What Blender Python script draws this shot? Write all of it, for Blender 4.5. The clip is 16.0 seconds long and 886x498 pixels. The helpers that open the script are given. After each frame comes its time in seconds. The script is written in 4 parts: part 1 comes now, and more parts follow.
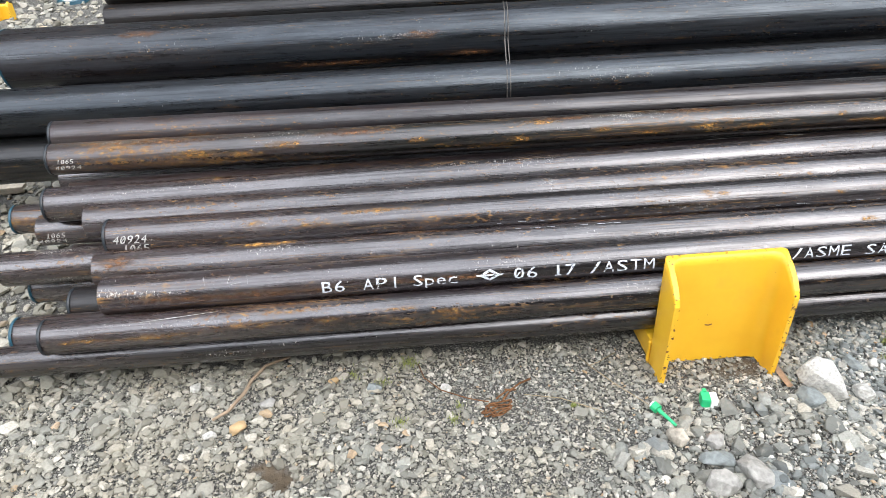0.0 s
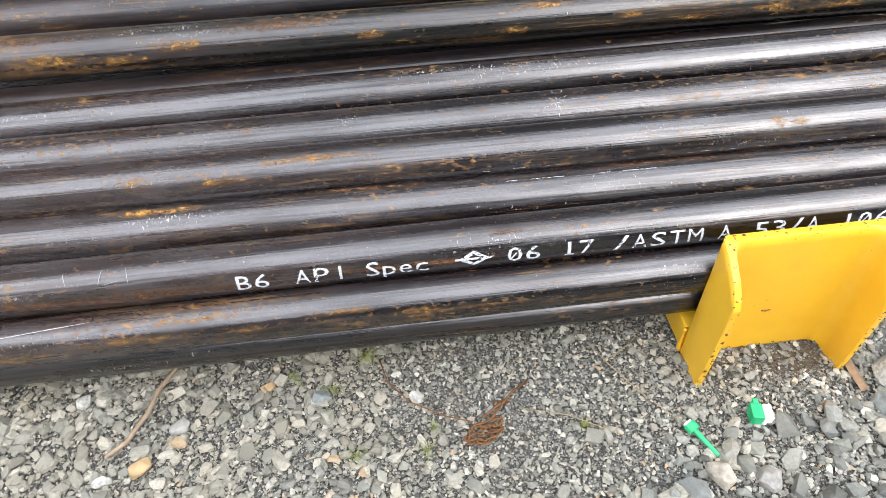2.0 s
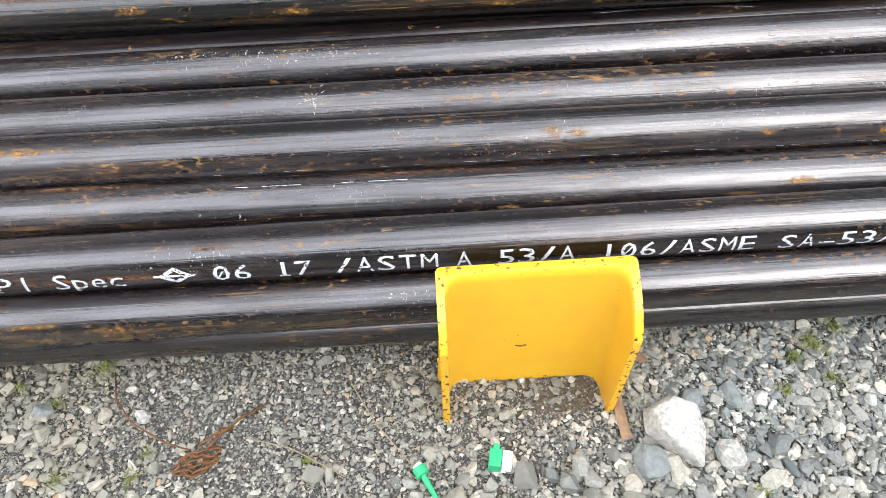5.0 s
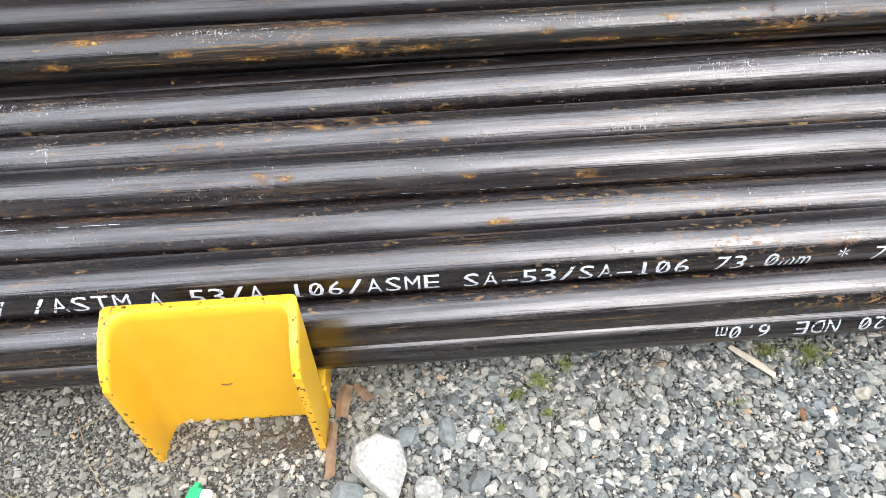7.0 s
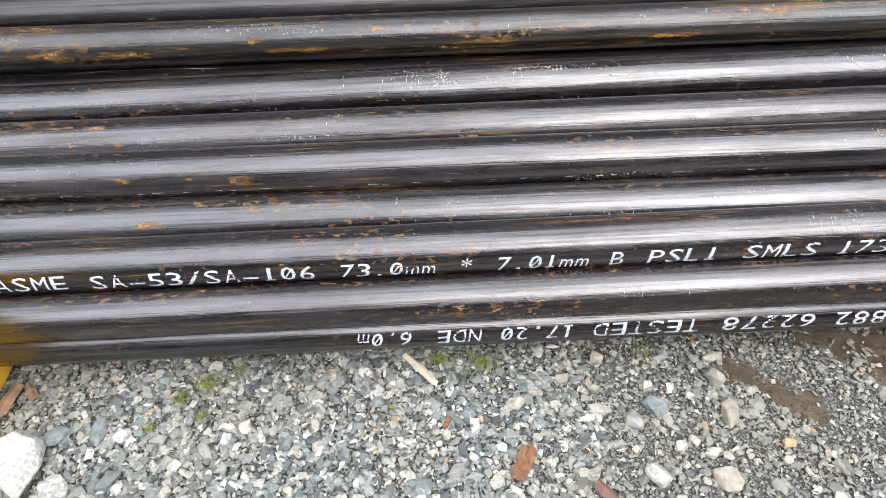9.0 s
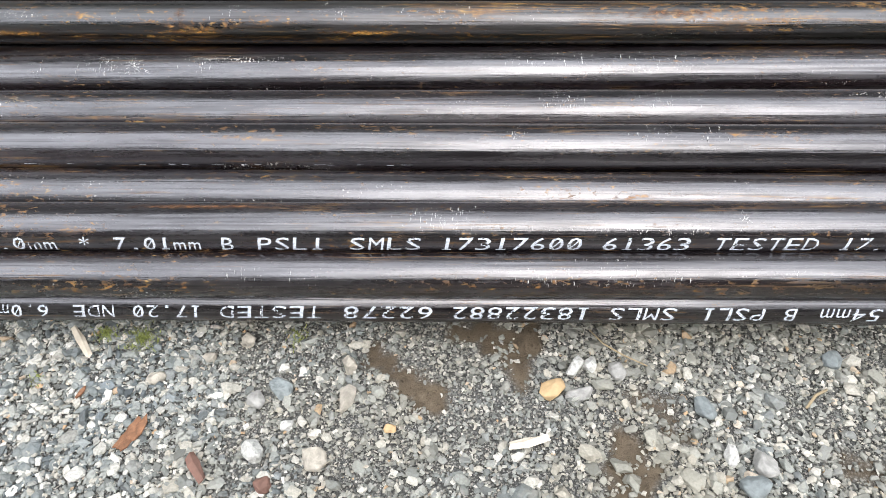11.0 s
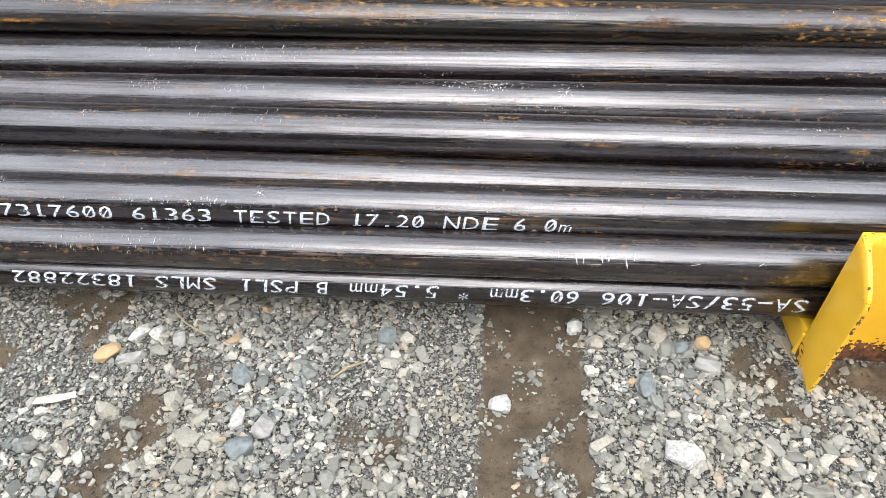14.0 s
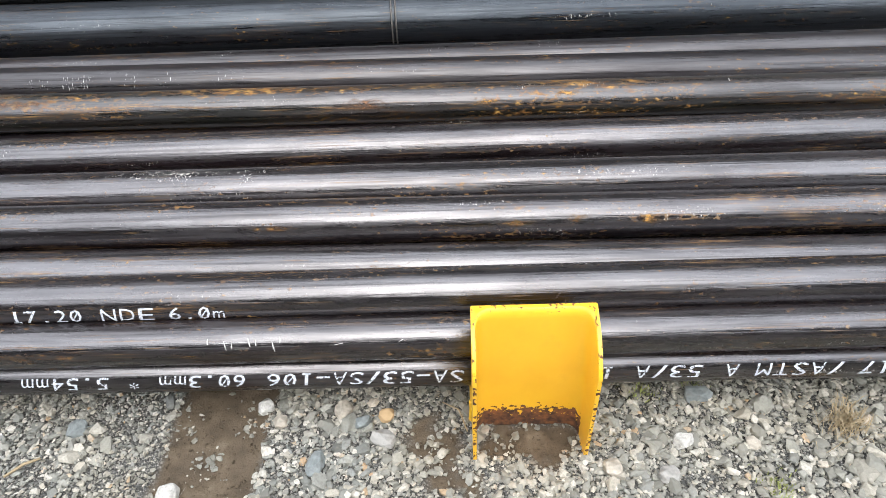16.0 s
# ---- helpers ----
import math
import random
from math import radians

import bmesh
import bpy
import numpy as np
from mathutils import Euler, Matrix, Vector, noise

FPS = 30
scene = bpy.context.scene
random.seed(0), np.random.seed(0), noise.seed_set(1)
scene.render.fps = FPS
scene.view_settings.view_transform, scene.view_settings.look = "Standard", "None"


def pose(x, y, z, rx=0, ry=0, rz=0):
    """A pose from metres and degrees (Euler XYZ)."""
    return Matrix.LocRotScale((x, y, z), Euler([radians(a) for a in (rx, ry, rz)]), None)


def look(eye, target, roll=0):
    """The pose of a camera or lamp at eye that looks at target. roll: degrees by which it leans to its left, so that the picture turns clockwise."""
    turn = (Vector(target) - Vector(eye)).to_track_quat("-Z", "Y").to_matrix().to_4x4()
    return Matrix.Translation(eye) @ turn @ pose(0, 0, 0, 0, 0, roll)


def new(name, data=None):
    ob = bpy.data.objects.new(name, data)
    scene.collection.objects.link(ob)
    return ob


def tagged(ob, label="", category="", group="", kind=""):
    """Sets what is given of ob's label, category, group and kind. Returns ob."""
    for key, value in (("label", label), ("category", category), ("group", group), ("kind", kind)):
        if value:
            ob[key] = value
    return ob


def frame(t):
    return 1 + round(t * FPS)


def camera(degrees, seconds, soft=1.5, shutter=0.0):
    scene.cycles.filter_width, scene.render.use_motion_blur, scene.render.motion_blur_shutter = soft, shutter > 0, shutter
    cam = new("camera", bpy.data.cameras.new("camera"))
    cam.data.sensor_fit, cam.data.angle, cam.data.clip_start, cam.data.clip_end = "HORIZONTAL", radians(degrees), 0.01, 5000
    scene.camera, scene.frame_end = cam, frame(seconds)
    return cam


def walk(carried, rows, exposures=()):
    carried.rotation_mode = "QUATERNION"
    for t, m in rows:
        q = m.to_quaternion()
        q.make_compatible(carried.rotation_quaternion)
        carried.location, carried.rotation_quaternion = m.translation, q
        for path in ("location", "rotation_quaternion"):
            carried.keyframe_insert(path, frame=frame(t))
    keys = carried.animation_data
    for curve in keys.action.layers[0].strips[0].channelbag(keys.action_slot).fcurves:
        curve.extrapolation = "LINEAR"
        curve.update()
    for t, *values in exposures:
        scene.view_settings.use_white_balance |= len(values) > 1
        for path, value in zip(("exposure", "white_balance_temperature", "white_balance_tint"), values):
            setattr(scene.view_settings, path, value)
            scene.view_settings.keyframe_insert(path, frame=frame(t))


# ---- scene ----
cam = camera(67.2, 16.0, soft=0.35)
PATH = [
    (0, (-0.43, -1.039, 0.902), (-0.331, 0.67, -0.133), -2.4),
    (0.5, (-0.392, -0.867, 0.887), (-0.347, 0.677, -0.384), -2.3),
    (1, (-0.416, -0.752, 0.886), (-0.235, 0.73, -0.446), -1.3),
    (1.5, (-0.385, -0.696, 0.891), (-0.214, 0.769, -0.46), -1.9),
    (2, (-0.377, -0.599, 0.863), (-0.257, 0.777, -0.584), -2.4),
    (2.5, (-0.372, -0.572, 0.815), (-0.241, 0.821, -0.614), -1.4),
    (3, (-0.317, -0.576, 0.82), (-0.188, 0.848, -0.578), -2.3),
    (3.2, (-0.28, -0.573, 0.827), (-0.187, 0.85, -0.575), -2.9),
    (5.3, (0.095, -0.5, 0.832), (0.117, 0.786, -0.699), -2.8),
    (5.5, (0.145, -0.494, 0.839), (0.159, 0.803, -0.684), -3.8),
    (6, (0.246, -0.483, 0.838), (0.26, 0.806, -0.69), -4.1),
    (6.5, (0.321, -0.515, 0.828), (0.374, 0.825, -0.656), -1.7),
    (7, (0.411, -0.566, 0.833), (0.452, 0.842, -0.586), -2.7),
    (7.5, (0.518, -0.581, 0.838), (0.598, 0.816, -0.59), -0.7),
    (8, (0.667, -0.573, 0.829), (0.703, 0.805, -0.62), -2.3),
    (8.5, (0.79, -0.578, 0.83), (0.778, 0.779, -0.64), -3.8),
    (9, (0.901, -0.605, 0.828), (0.923, 0.822, -0.572), -2.1),
    (9.5, (1.038, -0.638, 0.848), (1.041, 0.79, -0.552), -2.5),
    (10, (1.225, -0.614, 0.839), (1.224, 0.796, -0.58), -1.8),
    (10.2, (1.283, -0.618, 0.841), (1.267, 0.779, -0.59), -1.1),
    (12.3, (1.73, -0.677, 0.83), (1.616, 0.766, -0.55), -3.0),
    (12.5, (1.793, -0.66, 0.825), (1.656, 0.772, -0.564), -3.2),
    (13, (1.941, -0.651, 0.814), (1.771, 0.757, -0.597), -3.9),
    (13.5, (2.05, -0.659, 0.816), (1.886, 0.792, -0.55), -5.0),
    (14, (2.155, -0.704, 0.816), (2.043, 0.747, -0.555), -1.2),
    (14.5, (2.266, -0.704, 0.826), (2.132, 0.78, -0.508), -3.6),
    (15, (2.431, -0.675, 0.825), (2.297, 0.825, -0.491), -4.3),
    (15.5, (2.519, -0.651, 0.839), (2.426, 0.866, -0.461), -4.0),
    (16, (2.614, -0.679, 0.859), (2.572, 0.872, -0.403), -2.6),
]
walk(cam, [(t, look(eye, target, roll)) for t, eye, target, roll in PATH])

# ---- light ----
world = bpy.data.worlds.new("overcast_sky")
scene.world = world
world.use_nodes = True
wn = world.node_tree.nodes
wl = world.node_tree.links
SUN_EL, SUN_AZ = radians(50), radians(168)
sky = wn.new("ShaderNodeTexSky")
sky.sky_type = "NISHITA"
sky.sun_disc = False
sky.sun_elevation = SUN_EL
sky.sun_rotation = SUN_AZ
sky.dust_density = 2.0
sky.air_density = 1.0
grey = wn.new("ShaderNodeHueSaturation")
grey.inputs["Saturation"].default_value = 0.45
wl.new(sky.outputs[0], grey.inputs["Color"])
# an even veil of cloud over the clear sky
cloud = wn.new("ShaderNodeMix")
cloud.data_type = "RGBA"
cloud.inputs[0].default_value = 0.74
cloud.inputs[7].default_value = (3.6, 3.74, 4.02, 1)
wl.new(grey.outputs[0], cloud.inputs[6])
wl.new(cloud.outputs[2], wn["Background"].inputs["Color"])
wn["Background"].inputs["Strength"].default_value = 0.26
sun_data = bpy.data.lights.new("sun", "SUN")
sun_data.energy = 0.4
sun_data.angle = radians(55)
sun_data.color = (1.0, 0.97, 0.93)
sun = new("sun", sun_data)
sun.matrix_world = look((3 * math.sin(SUN_AZ), 3 * math.cos(SUN_AZ), 3 * math.tan(SUN_EL)), (0, 0, 0))
scene.view_settings.exposure = 1.88


# ---- materials ----
def nodes_of(name):
    m = bpy.data.materials.new(name)
    m.use_nodes = True
    return m, m.node_tree.nodes, m.node_tree.links, m.node_tree.nodes["Principled BSDF"]


def ramp(nodes, links, source, stops):
    r = nodes.new("ShaderNodeValToRGB")
    while len(r.color_ramp.elements) < len(stops):
        r.color_ramp.elements.new(0.5)
    for e, (p, c) in zip(r.color_ramp.elements, stops):
        e.position = p
        e.color = (*c, 1) if len(c) == 3 else (c[0], c[0], c[0], 1)
    links.new(source, r.inputs[0])
    return r.outputs[0]


def mix(nodes, links, fac, a, b):
    m = nodes.new("ShaderNodeMix")
    m.data_type = "RGBA"
    for socket, v in ((m.inputs[0], fac), (m.inputs[6], a), (m.inputs[7], b)):
        if isinstance(v, bpy.types.NodeSocket):
            links.new(v, socket)
        elif isinstance(v, tuple):
            socket.default_value = (*v, 1)
        else:
            socket.default_value = v
    return m.outputs[2]


def noise_at(nodes, links, vector, scale, stretch=(1, 1, 1), detail=4.0, rough=0.55):
    mp = nodes.new("ShaderNodeMapping")
    mp.inputs["Scale"].default_value = stretch
    links.new(vector, mp.inputs["Vector"])
    n = nodes.new("ShaderNodeTexNoise")
    n.inputs["Scale"].default_value = scale
    n.inputs["Detail"].default_value = detail
    n.inputs["Roughness"].default_value = rough
    links.new(mp.outputs[0], n.inputs["Vector"])
    return n.outputs["Fac"]


def coords(nodes, links, shift=True):
    """Object coordinates, shifted for each object by its own random number."""
    tc = nodes.new("ShaderNodeTexCoord")
    if not shift:
        return tc.outputs["Object"]
    info = nodes.new("ShaderNodeObjectInfo")
    sc = nodes.new("ShaderNodeMath")
    sc.operation = "MULTIPLY"
    sc.inputs[1].default_value = 37.0
    links.new(info.outputs["Random"], sc.inputs[0])
    add = nodes.new("ShaderNodeVectorMath")
    links.new(tc.outputs["Object"], add.inputs[0])
    links.new(sc.outputs[0], add.inputs[1])
    return add.outputs[0]


def bump(nodes, links, bsdf, height, strength, distance):
    b = nodes.new("ShaderNodeBump")
    b.inputs["Strength"].default_value = strength
    b.inputs["Distance"].default_value = distance
    links.new(height, b.inputs["Height"])
    links.new(b.outputs[0], bsdf.inputs["Normal"])


def pipe_steel(name, rust, flecks, tint=(0.0046, 0.0033, 0.0039), gloss=0.14, ior=2.08, dust=1.0, sheen_tint=(1.0, 0.975, 0.985)):
    """Black-varnished seamless steel: lengthwise drawing streaks, rust blooms along them, white scuffs."""
    m, n, l, b = nodes_of(name)
    v = coords(n, l)
    streak = noise_at(n, l, v, 1.0, (1.3, 130, 130), 5, 0.6)
    wide = noise_at(n, l, v, 1.0, (2.2, 22, 22), 4)
    col = ramp(n, l, streak, [(0.3, tuple(c * 0.5 for c in tint)), (0.52, tint), (0.75, tuple(c * 2.1 for c in tint))])
    dusty = ramp(n, l, wide, [(0.45, (0,)), (0.8, (0.7,))])
    info = n.new("ShaderNodeObjectInfo")
    film = mix(n, l, info.outputs["Random"], tuple(c * dust for c in (0.018, 0.0098, 0.0092)), tuple(c * dust for c in (0.0120, 0.0076, 0.0096)))
    col = mix(n, l, dusty, col, film)
    # a dull dust film towards the open end
    place = n.new("ShaderNodeTexCoord")
    along = n.new("ShaderNodeSeparateXYZ")
    l.new(place.outputs["Object"], along.inputs[0])
    faded = n.new("ShaderNodeMapRange")
    for k, value in ((1, 0.0), (2, 0.9), (3, 0.62), (4, 0.0)):
        faded.inputs[k].default_value = value
    l.new(along.outputs[0], faded.inputs[0])
    haze = n.new("ShaderNodeMath")
    l.new(faded.outputs[0], haze.inputs[0])
    l.new(noise_at(n, l, v, 1.0, (5, 34, 34), 5, 0.6), haze.inputs[1])
    col = mix(n, l, ramp(n, l, haze.outputs[0], [(0.6, (0,)), (1.0, (0.45 * dust,))]), col, ramp(n, l, noise_at(n, l, v, 1.0, (14, 60, 60), 5, 0.65), [(0.38, (0.045, 0.024, 0.017)), (0.6, (0.070, 0.057, 0.059))]))
    # rust: blooms of spots in some stretches, drawn out along the pipe
    bloom = noise_at(n, l, v, 1.0, (3.0, 20, 20), 3)
    spots = noise_at(n, l, v, 1.0, (60, 150, 150), 5, 0.65)
    tc = n.new("ShaderNodeTexCoord")
    sep = n.new("ShaderNodeSeparateXYZ")
    l.new(tc.outputs["Object"], sep.inputs[0])
    near_end = n.new("ShaderNodeMapRange")
    for k, value in ((1, 0.2), (2, 2.0), (3, 1.05), (4, 0.99)):
        near_end.inputs[k].default_value = value
    l.new(sep.outputs[0], near_end.inputs[0])
    grown = n.new("ShaderNodeMath")
    grown.operation = "MULTIPLY"
    l.new(near_end.outputs[0], grown.inputs[0])
    both = n.new("ShaderNodeMath")
    both.operation = "MULTIPLY"
    l.new(bloom, both.inputs[0])
    l.new(spots, grown.inputs[1])
    l.new(grown.outputs[0], both.inputs[1])
    cut = 0.435 - 0.10 * rust
    mask = ramp(n, l, both.outputs[0], [(cut - 0.02, (0,)), (cut + 0.11, (0.8,))])
    # smaller orange spots in loose patches, and thin lines of rust along the drawing marks
    fleck = n.new("ShaderNodeMath")
    l.new(noise_at(n, l, v, 1.0, (85, 170, 170), 4, 0.6), fleck.inputs[0])
    l.new(ramp(n, l, noise_at(n, l, v, 1.0, (3.5, 24, 24), 3), [(0.42, (0,)), (0.72, (0.10 + 0.15 * rust,))]), fleck.inputs[1])
    flecked = ramp(n, l, fleck.outputs[0], [(0.69, (0,)), (0.76, (0.35,)), (0.86, (0.85,))])
    line = n.new("ShaderNodeMath")
    l.new(noise_at(n, l, v, 1.0, (9, 330, 330), 4, 0.6), line.inputs[0])
    l.new(ramp(n, l, noise_at(n, l, v, 1.0, (2.4, 30, 30), 3), [(0.40, (0,)), (0.70, (0.09 + 0.14 * rust,))]), line.inputs[1])
    lined = ramp(n, l, line.outputs[0], [(0.67, (0,)), (0.84, (0.5,))])
    for more in (flecked, lined):
        grown2 = n.new("ShaderNodeMath")
        grown2.operation = "MAXIMUM"
        l.new(mask, grown2.inputs[0])
        l.new(more, grown2.inputs[1])
        mask = grown2.outputs[0]
    rust_col = ramp(n, l, noise_at(n, l, v, 60.0), [(0.3, (0.085, 0.035, 0.012)), (0.5, (0.27, 0.125, 0.025)), (0.7, (0.50, 0.29, 0.07))])
    col = mix(n, l, mask, col, rust_col)
    # white scuffs and lime specks
    group = noise_at(n, l, v, 1.0, (2.6, 26, 26), 3)
    speck = noise_at(n, l, v, 1.0, (330, 190, 190), 3, 0.65)
    fm = n.new("ShaderNodeMath")
    fm.operation = "MULTIPLY"
    l.new(group, fm.inputs[0])
    l.new(speck, fm.inputs[1])
    fcut = 0.452 - 0.06 * flecks
    white = ramp(n, l, fm.outputs[0], [(fcut, (0,)), (fcut + 0.05, (0.8,))])
    col = mix(n, l, white, col, (0.55, 0.52, 0.48))
    l.new(col, b.inputs["Base Color"])
    rough = ramp(n, l, streak, [(0.3, (gloss,)), (0.7, (gloss + 0.16,))])
    grime = ramp(n, l, noise_at(n, l, v, 1.0, (9, 70, 70), 5, 0.65), [(0.42, (0,)), (0.72, (1,))])
    rough = mix(n, l, grime, rough, (0.38, 0.38, 0.38))
    matte = mix(n, l, mask, rough, (0.7, 0.7, 0.7))
    matte = mix(n, l, white, matte, (0.8, 0.8, 0.8))
    l.new(matte, b.inputs["Roughness"])
    b.inputs["Metallic"].default_value = 0.0
    b.inputs["IOR"].default_value = ior
    b.inputs["Specular Tint"].default_value = (*sheen_tint, 1)
    sheen = ramp(n, l, noise_at(n, l, v, 1.0, (6, 46, 46), 6, 0.65), [(0.3, (0.34,)), (0.5, (0.5,)), (0.7, (0.6,))])
    # fine drawing lines, where the varnish is duller
    drawn = ramp(n, l, noise_at(n, l, v, 1.0, (2.6, 190, 190), 5, 0.7), [(0.36, (0.6,)), (0.47, (0.97,)), (0.62, (1.12,))])
    lined_sheen = n.new("ShaderNodeMath")
    lined_sheen.operation = "MULTIPLY"
    l.new(sheen, lined_sheen.inputs[0])
    l.new(drawn, lined_sheen.inputs[1])
    l.new(mix(n, l, mask, lined_sheen.outputs[0], (0.2, 0.2, 0.2)), b.inputs["Specular IOR Level"])
    thread = noise_at(n, l, v, 1.0, (0.9, 430, 430), 4, 0.6)
    dents = noise_at(n, l, v, 1.0, (1.6, 32, 32), 4, 0.6)
    swell = n.new("ShaderNodeMath")
    swell.operation = "MULTIPLY_ADD"
    swell.inputs[1].default_value = 2.0
    l.new(dents, swell.inputs[0])
    hsum = n.new("ShaderNodeMath")
    hsum.operation = "ADD"
    l.new(mix(n, l, 0.35, streak, thread), hsum.inputs[0])
    l.new(mix(n, l, 0.75, mask, (0, 0, 0)), hsum.inputs[1])
    l.new(hsum.outputs[0], swell.inputs[2])
    bump(n, l, b, swell.outputs[0], 0.4, 0.0016)
    return m


PIPE = {
    "clean": pipe_steel("varnished_pipe_steel", 0.25, 0.6, gloss=0.17),
    "some": pipe_steel("varnished_pipe_steel_with_rust_specks", 0.6, 0.7),
    "rusty": pipe_steel("rust_mottled_pipe_steel", 1.0, 0.75, (0.006, 0.006, 0.0045), 0.2, 1.8),
    "scuffed": pipe_steel("scuffed_pipe_steel", 0.42, 0.8),
    "black": pipe_steel("black_pipe_steel", 0.0, 0.1, (0.004, 0.0045, 0.0045), 0.22, 1.5, 0.25),
    "dull": pipe_steel("dull_pipe_steel", 0.3, 0.7, gloss=0.22, ior=1.72),
    "big": pipe_steel("blue_black_pipe_steel", 0.08, 0.4, (0.006, 0.0066, 0.0078), 0.2, 1.62, 0.35, (0.80, 0.90, 1.0)),
}


def plain(name, colour, roughness=0.6, spread=0.25, scale=30.0, metallic=0.0, relief=0.3, depth=0.001):
    m, n, l, b = nodes_of(name)
    v = coords(n, l)
    f = noise_at(n, l, v, scale, detail=6)
    big = noise_at(n, l, v, scale / 7)
    col = ramp(n, l, f, [(0.25, tuple(c * (1 - spread) for c in colour)), (0.75, tuple(min(1, c * (1 + spread)) for c in colour))])
    col = mix(n, l, ramp(n, l, big, [(0.35, (0,)), (0.75, (0.5,))]), col, tuple(c * (1 - spread) for c in colour))
    l.new(col, b.inputs["Base Color"])
    b.inputs["Roughness"].default_value = roughness
    b.inputs["Metallic"].default_value = metallic
    bump(n, l, b, f, relief, depth)
    return m


def yellow_paint():
    m, n, l, b = nodes_of("chipped_yellow_paint")
    v = coords(n, l)
    at = n.new("ShaderNodeAttribute")
    at.attribute_name = "edge_wear"
    chip = noise_at(n, l, v, 150.0, detail=5)
    total = n.new("ShaderNodeMath")
    total.operation = "MULTIPLY_ADD"
    l.new(at.outputs["Fac"], total.inputs[0])
    total.inputs[1].default_value = 0.15
    l.new(chip, total.inputs[2])
    wear = ramp(n, l, total.outputs[0], [(0.74, (0,)), (0.77, (1,))])
    dirt = noise_at(n, l, v, 14.0, detail=6)
    paint = ramp(n, l, dirt, [(0.3, (0.75, 0.41, 0.022)), (0.6, (0.80, 0.465, 0.028)), (0.85, (0.71, 0.39, 0.036))])
    steel = ramp(n, l, noise_at(n, l, v, 90.0), [(0.35, (0.045, 0.02, 0.012)), (0.65, (0.20, 0.08, 0.03))])
    l.new(mix(n, l, wear, paint, steel), b.inputs["Base Color"])
    l.new(mix(n, l, wear, (0.36, 0.36, 0.36), (0.85, 0.85, 0.85)), b.inputs["Roughness"])
    inv = n.new("ShaderNodeMath")
    inv.operation = "SUBTRACT"
    l.new(noise_at(n, l, v, 25.0), inv.inputs[0])
    l.new(wear, inv.inputs[1])
    bump(n, l, b, inv.outputs[0], 0.25, 0.001)
    return m


def gravel_mat():
    m, n, l, b = nodes_of("crushed_stone")
    geo = n.new("ShaderNodeNewGeometry")
    tc = n.new("ShaderNodeTexCoord")
    base = ramp(n, l, geo.outputs["Random Per Island"], [
        (0.0, (0.06, 0.072, 0.075)), (0.16, (0.125, 0.143, 0.143)), (0.34, (0.20, 0.216, 0.20)), (0.52, (0.31, 0.318, 0.285)),
        (0.64, (0.155, 0.178, 0.185)), (0.74, (0.37, 0.345, 0.285)), (0.87, (0.44, 0.428, 0.375)), (0.975, (0.62, 0.60, 0.54)), (0.995, (0.42, 0.27, 0.14))])
    grain = noise_at(n, l, tc.outputs["Object"], 260.0, detail=6, rough=0.65)
    vein = noise_at(n, l, tc.outputs["Object"], 45.0, detail=5)
    col = mix(n, l, ramp(n, l, grain, [(0.35, (0.45,)), (0.6, (0,))]), base, (0.07, 0.07, 0.066))
    col = mix(n, l, ramp(n, l, vein, [(0.58, (0,)), (0.75, (0.35,))]), col, (0.42, 0.40, 0.345))
    # tan dust lies on the stones towards the open end of the stack, in patches
    along = n.new("ShaderNodeSeparateXYZ")
    l.new(tc.outputs["Object"], along.inputs[0])
    fade = n.new("ShaderNodeFloatCurve")
    span = n.new("ShaderNodeMapRange")
    for k, value in ((1, -2.0), (2, 4.0), (3, 0.0), (4, 1.0)):
        span.inputs[k].default_value = value
    l.new(along.outputs[0], span.inputs[0])
    curve = fade.mapping.curves[0]
    curve.points[0].location = (0.0, 0.30)
    curve.points[1].location = (1.0, 0.22)
    for at in ((0.28, 0.28), (0.42, 0.0), (0.50, 0.0), (0.57, 0.2), (0.66, 0.2), (0.8, 0.26)):
        curve.points.new(*at)
    fade.mapping.update()
    l.new(span.outputs[0], fade.inputs["Value"])
    dust = n.new("ShaderNodeMath")
    l.new(fade.outputs[0], dust.inputs[0])
    l.new(noise_at(n, l, tc.outputs["Object"], 5.0, detail=5), dust.inputs[1])
    col = mix(n, l, ramp(n, l, dust.outputs[0], [(0.45, (0,)), (0.9, (0.55,))]), col, (0.27, 0.235, 0.165))
    l.new(col, b.inputs["Base Color"])
    b.inputs["Roughness"].default_value = 0.75
    bump(n, l, b, grain, 0.4, 0.002)
    return m


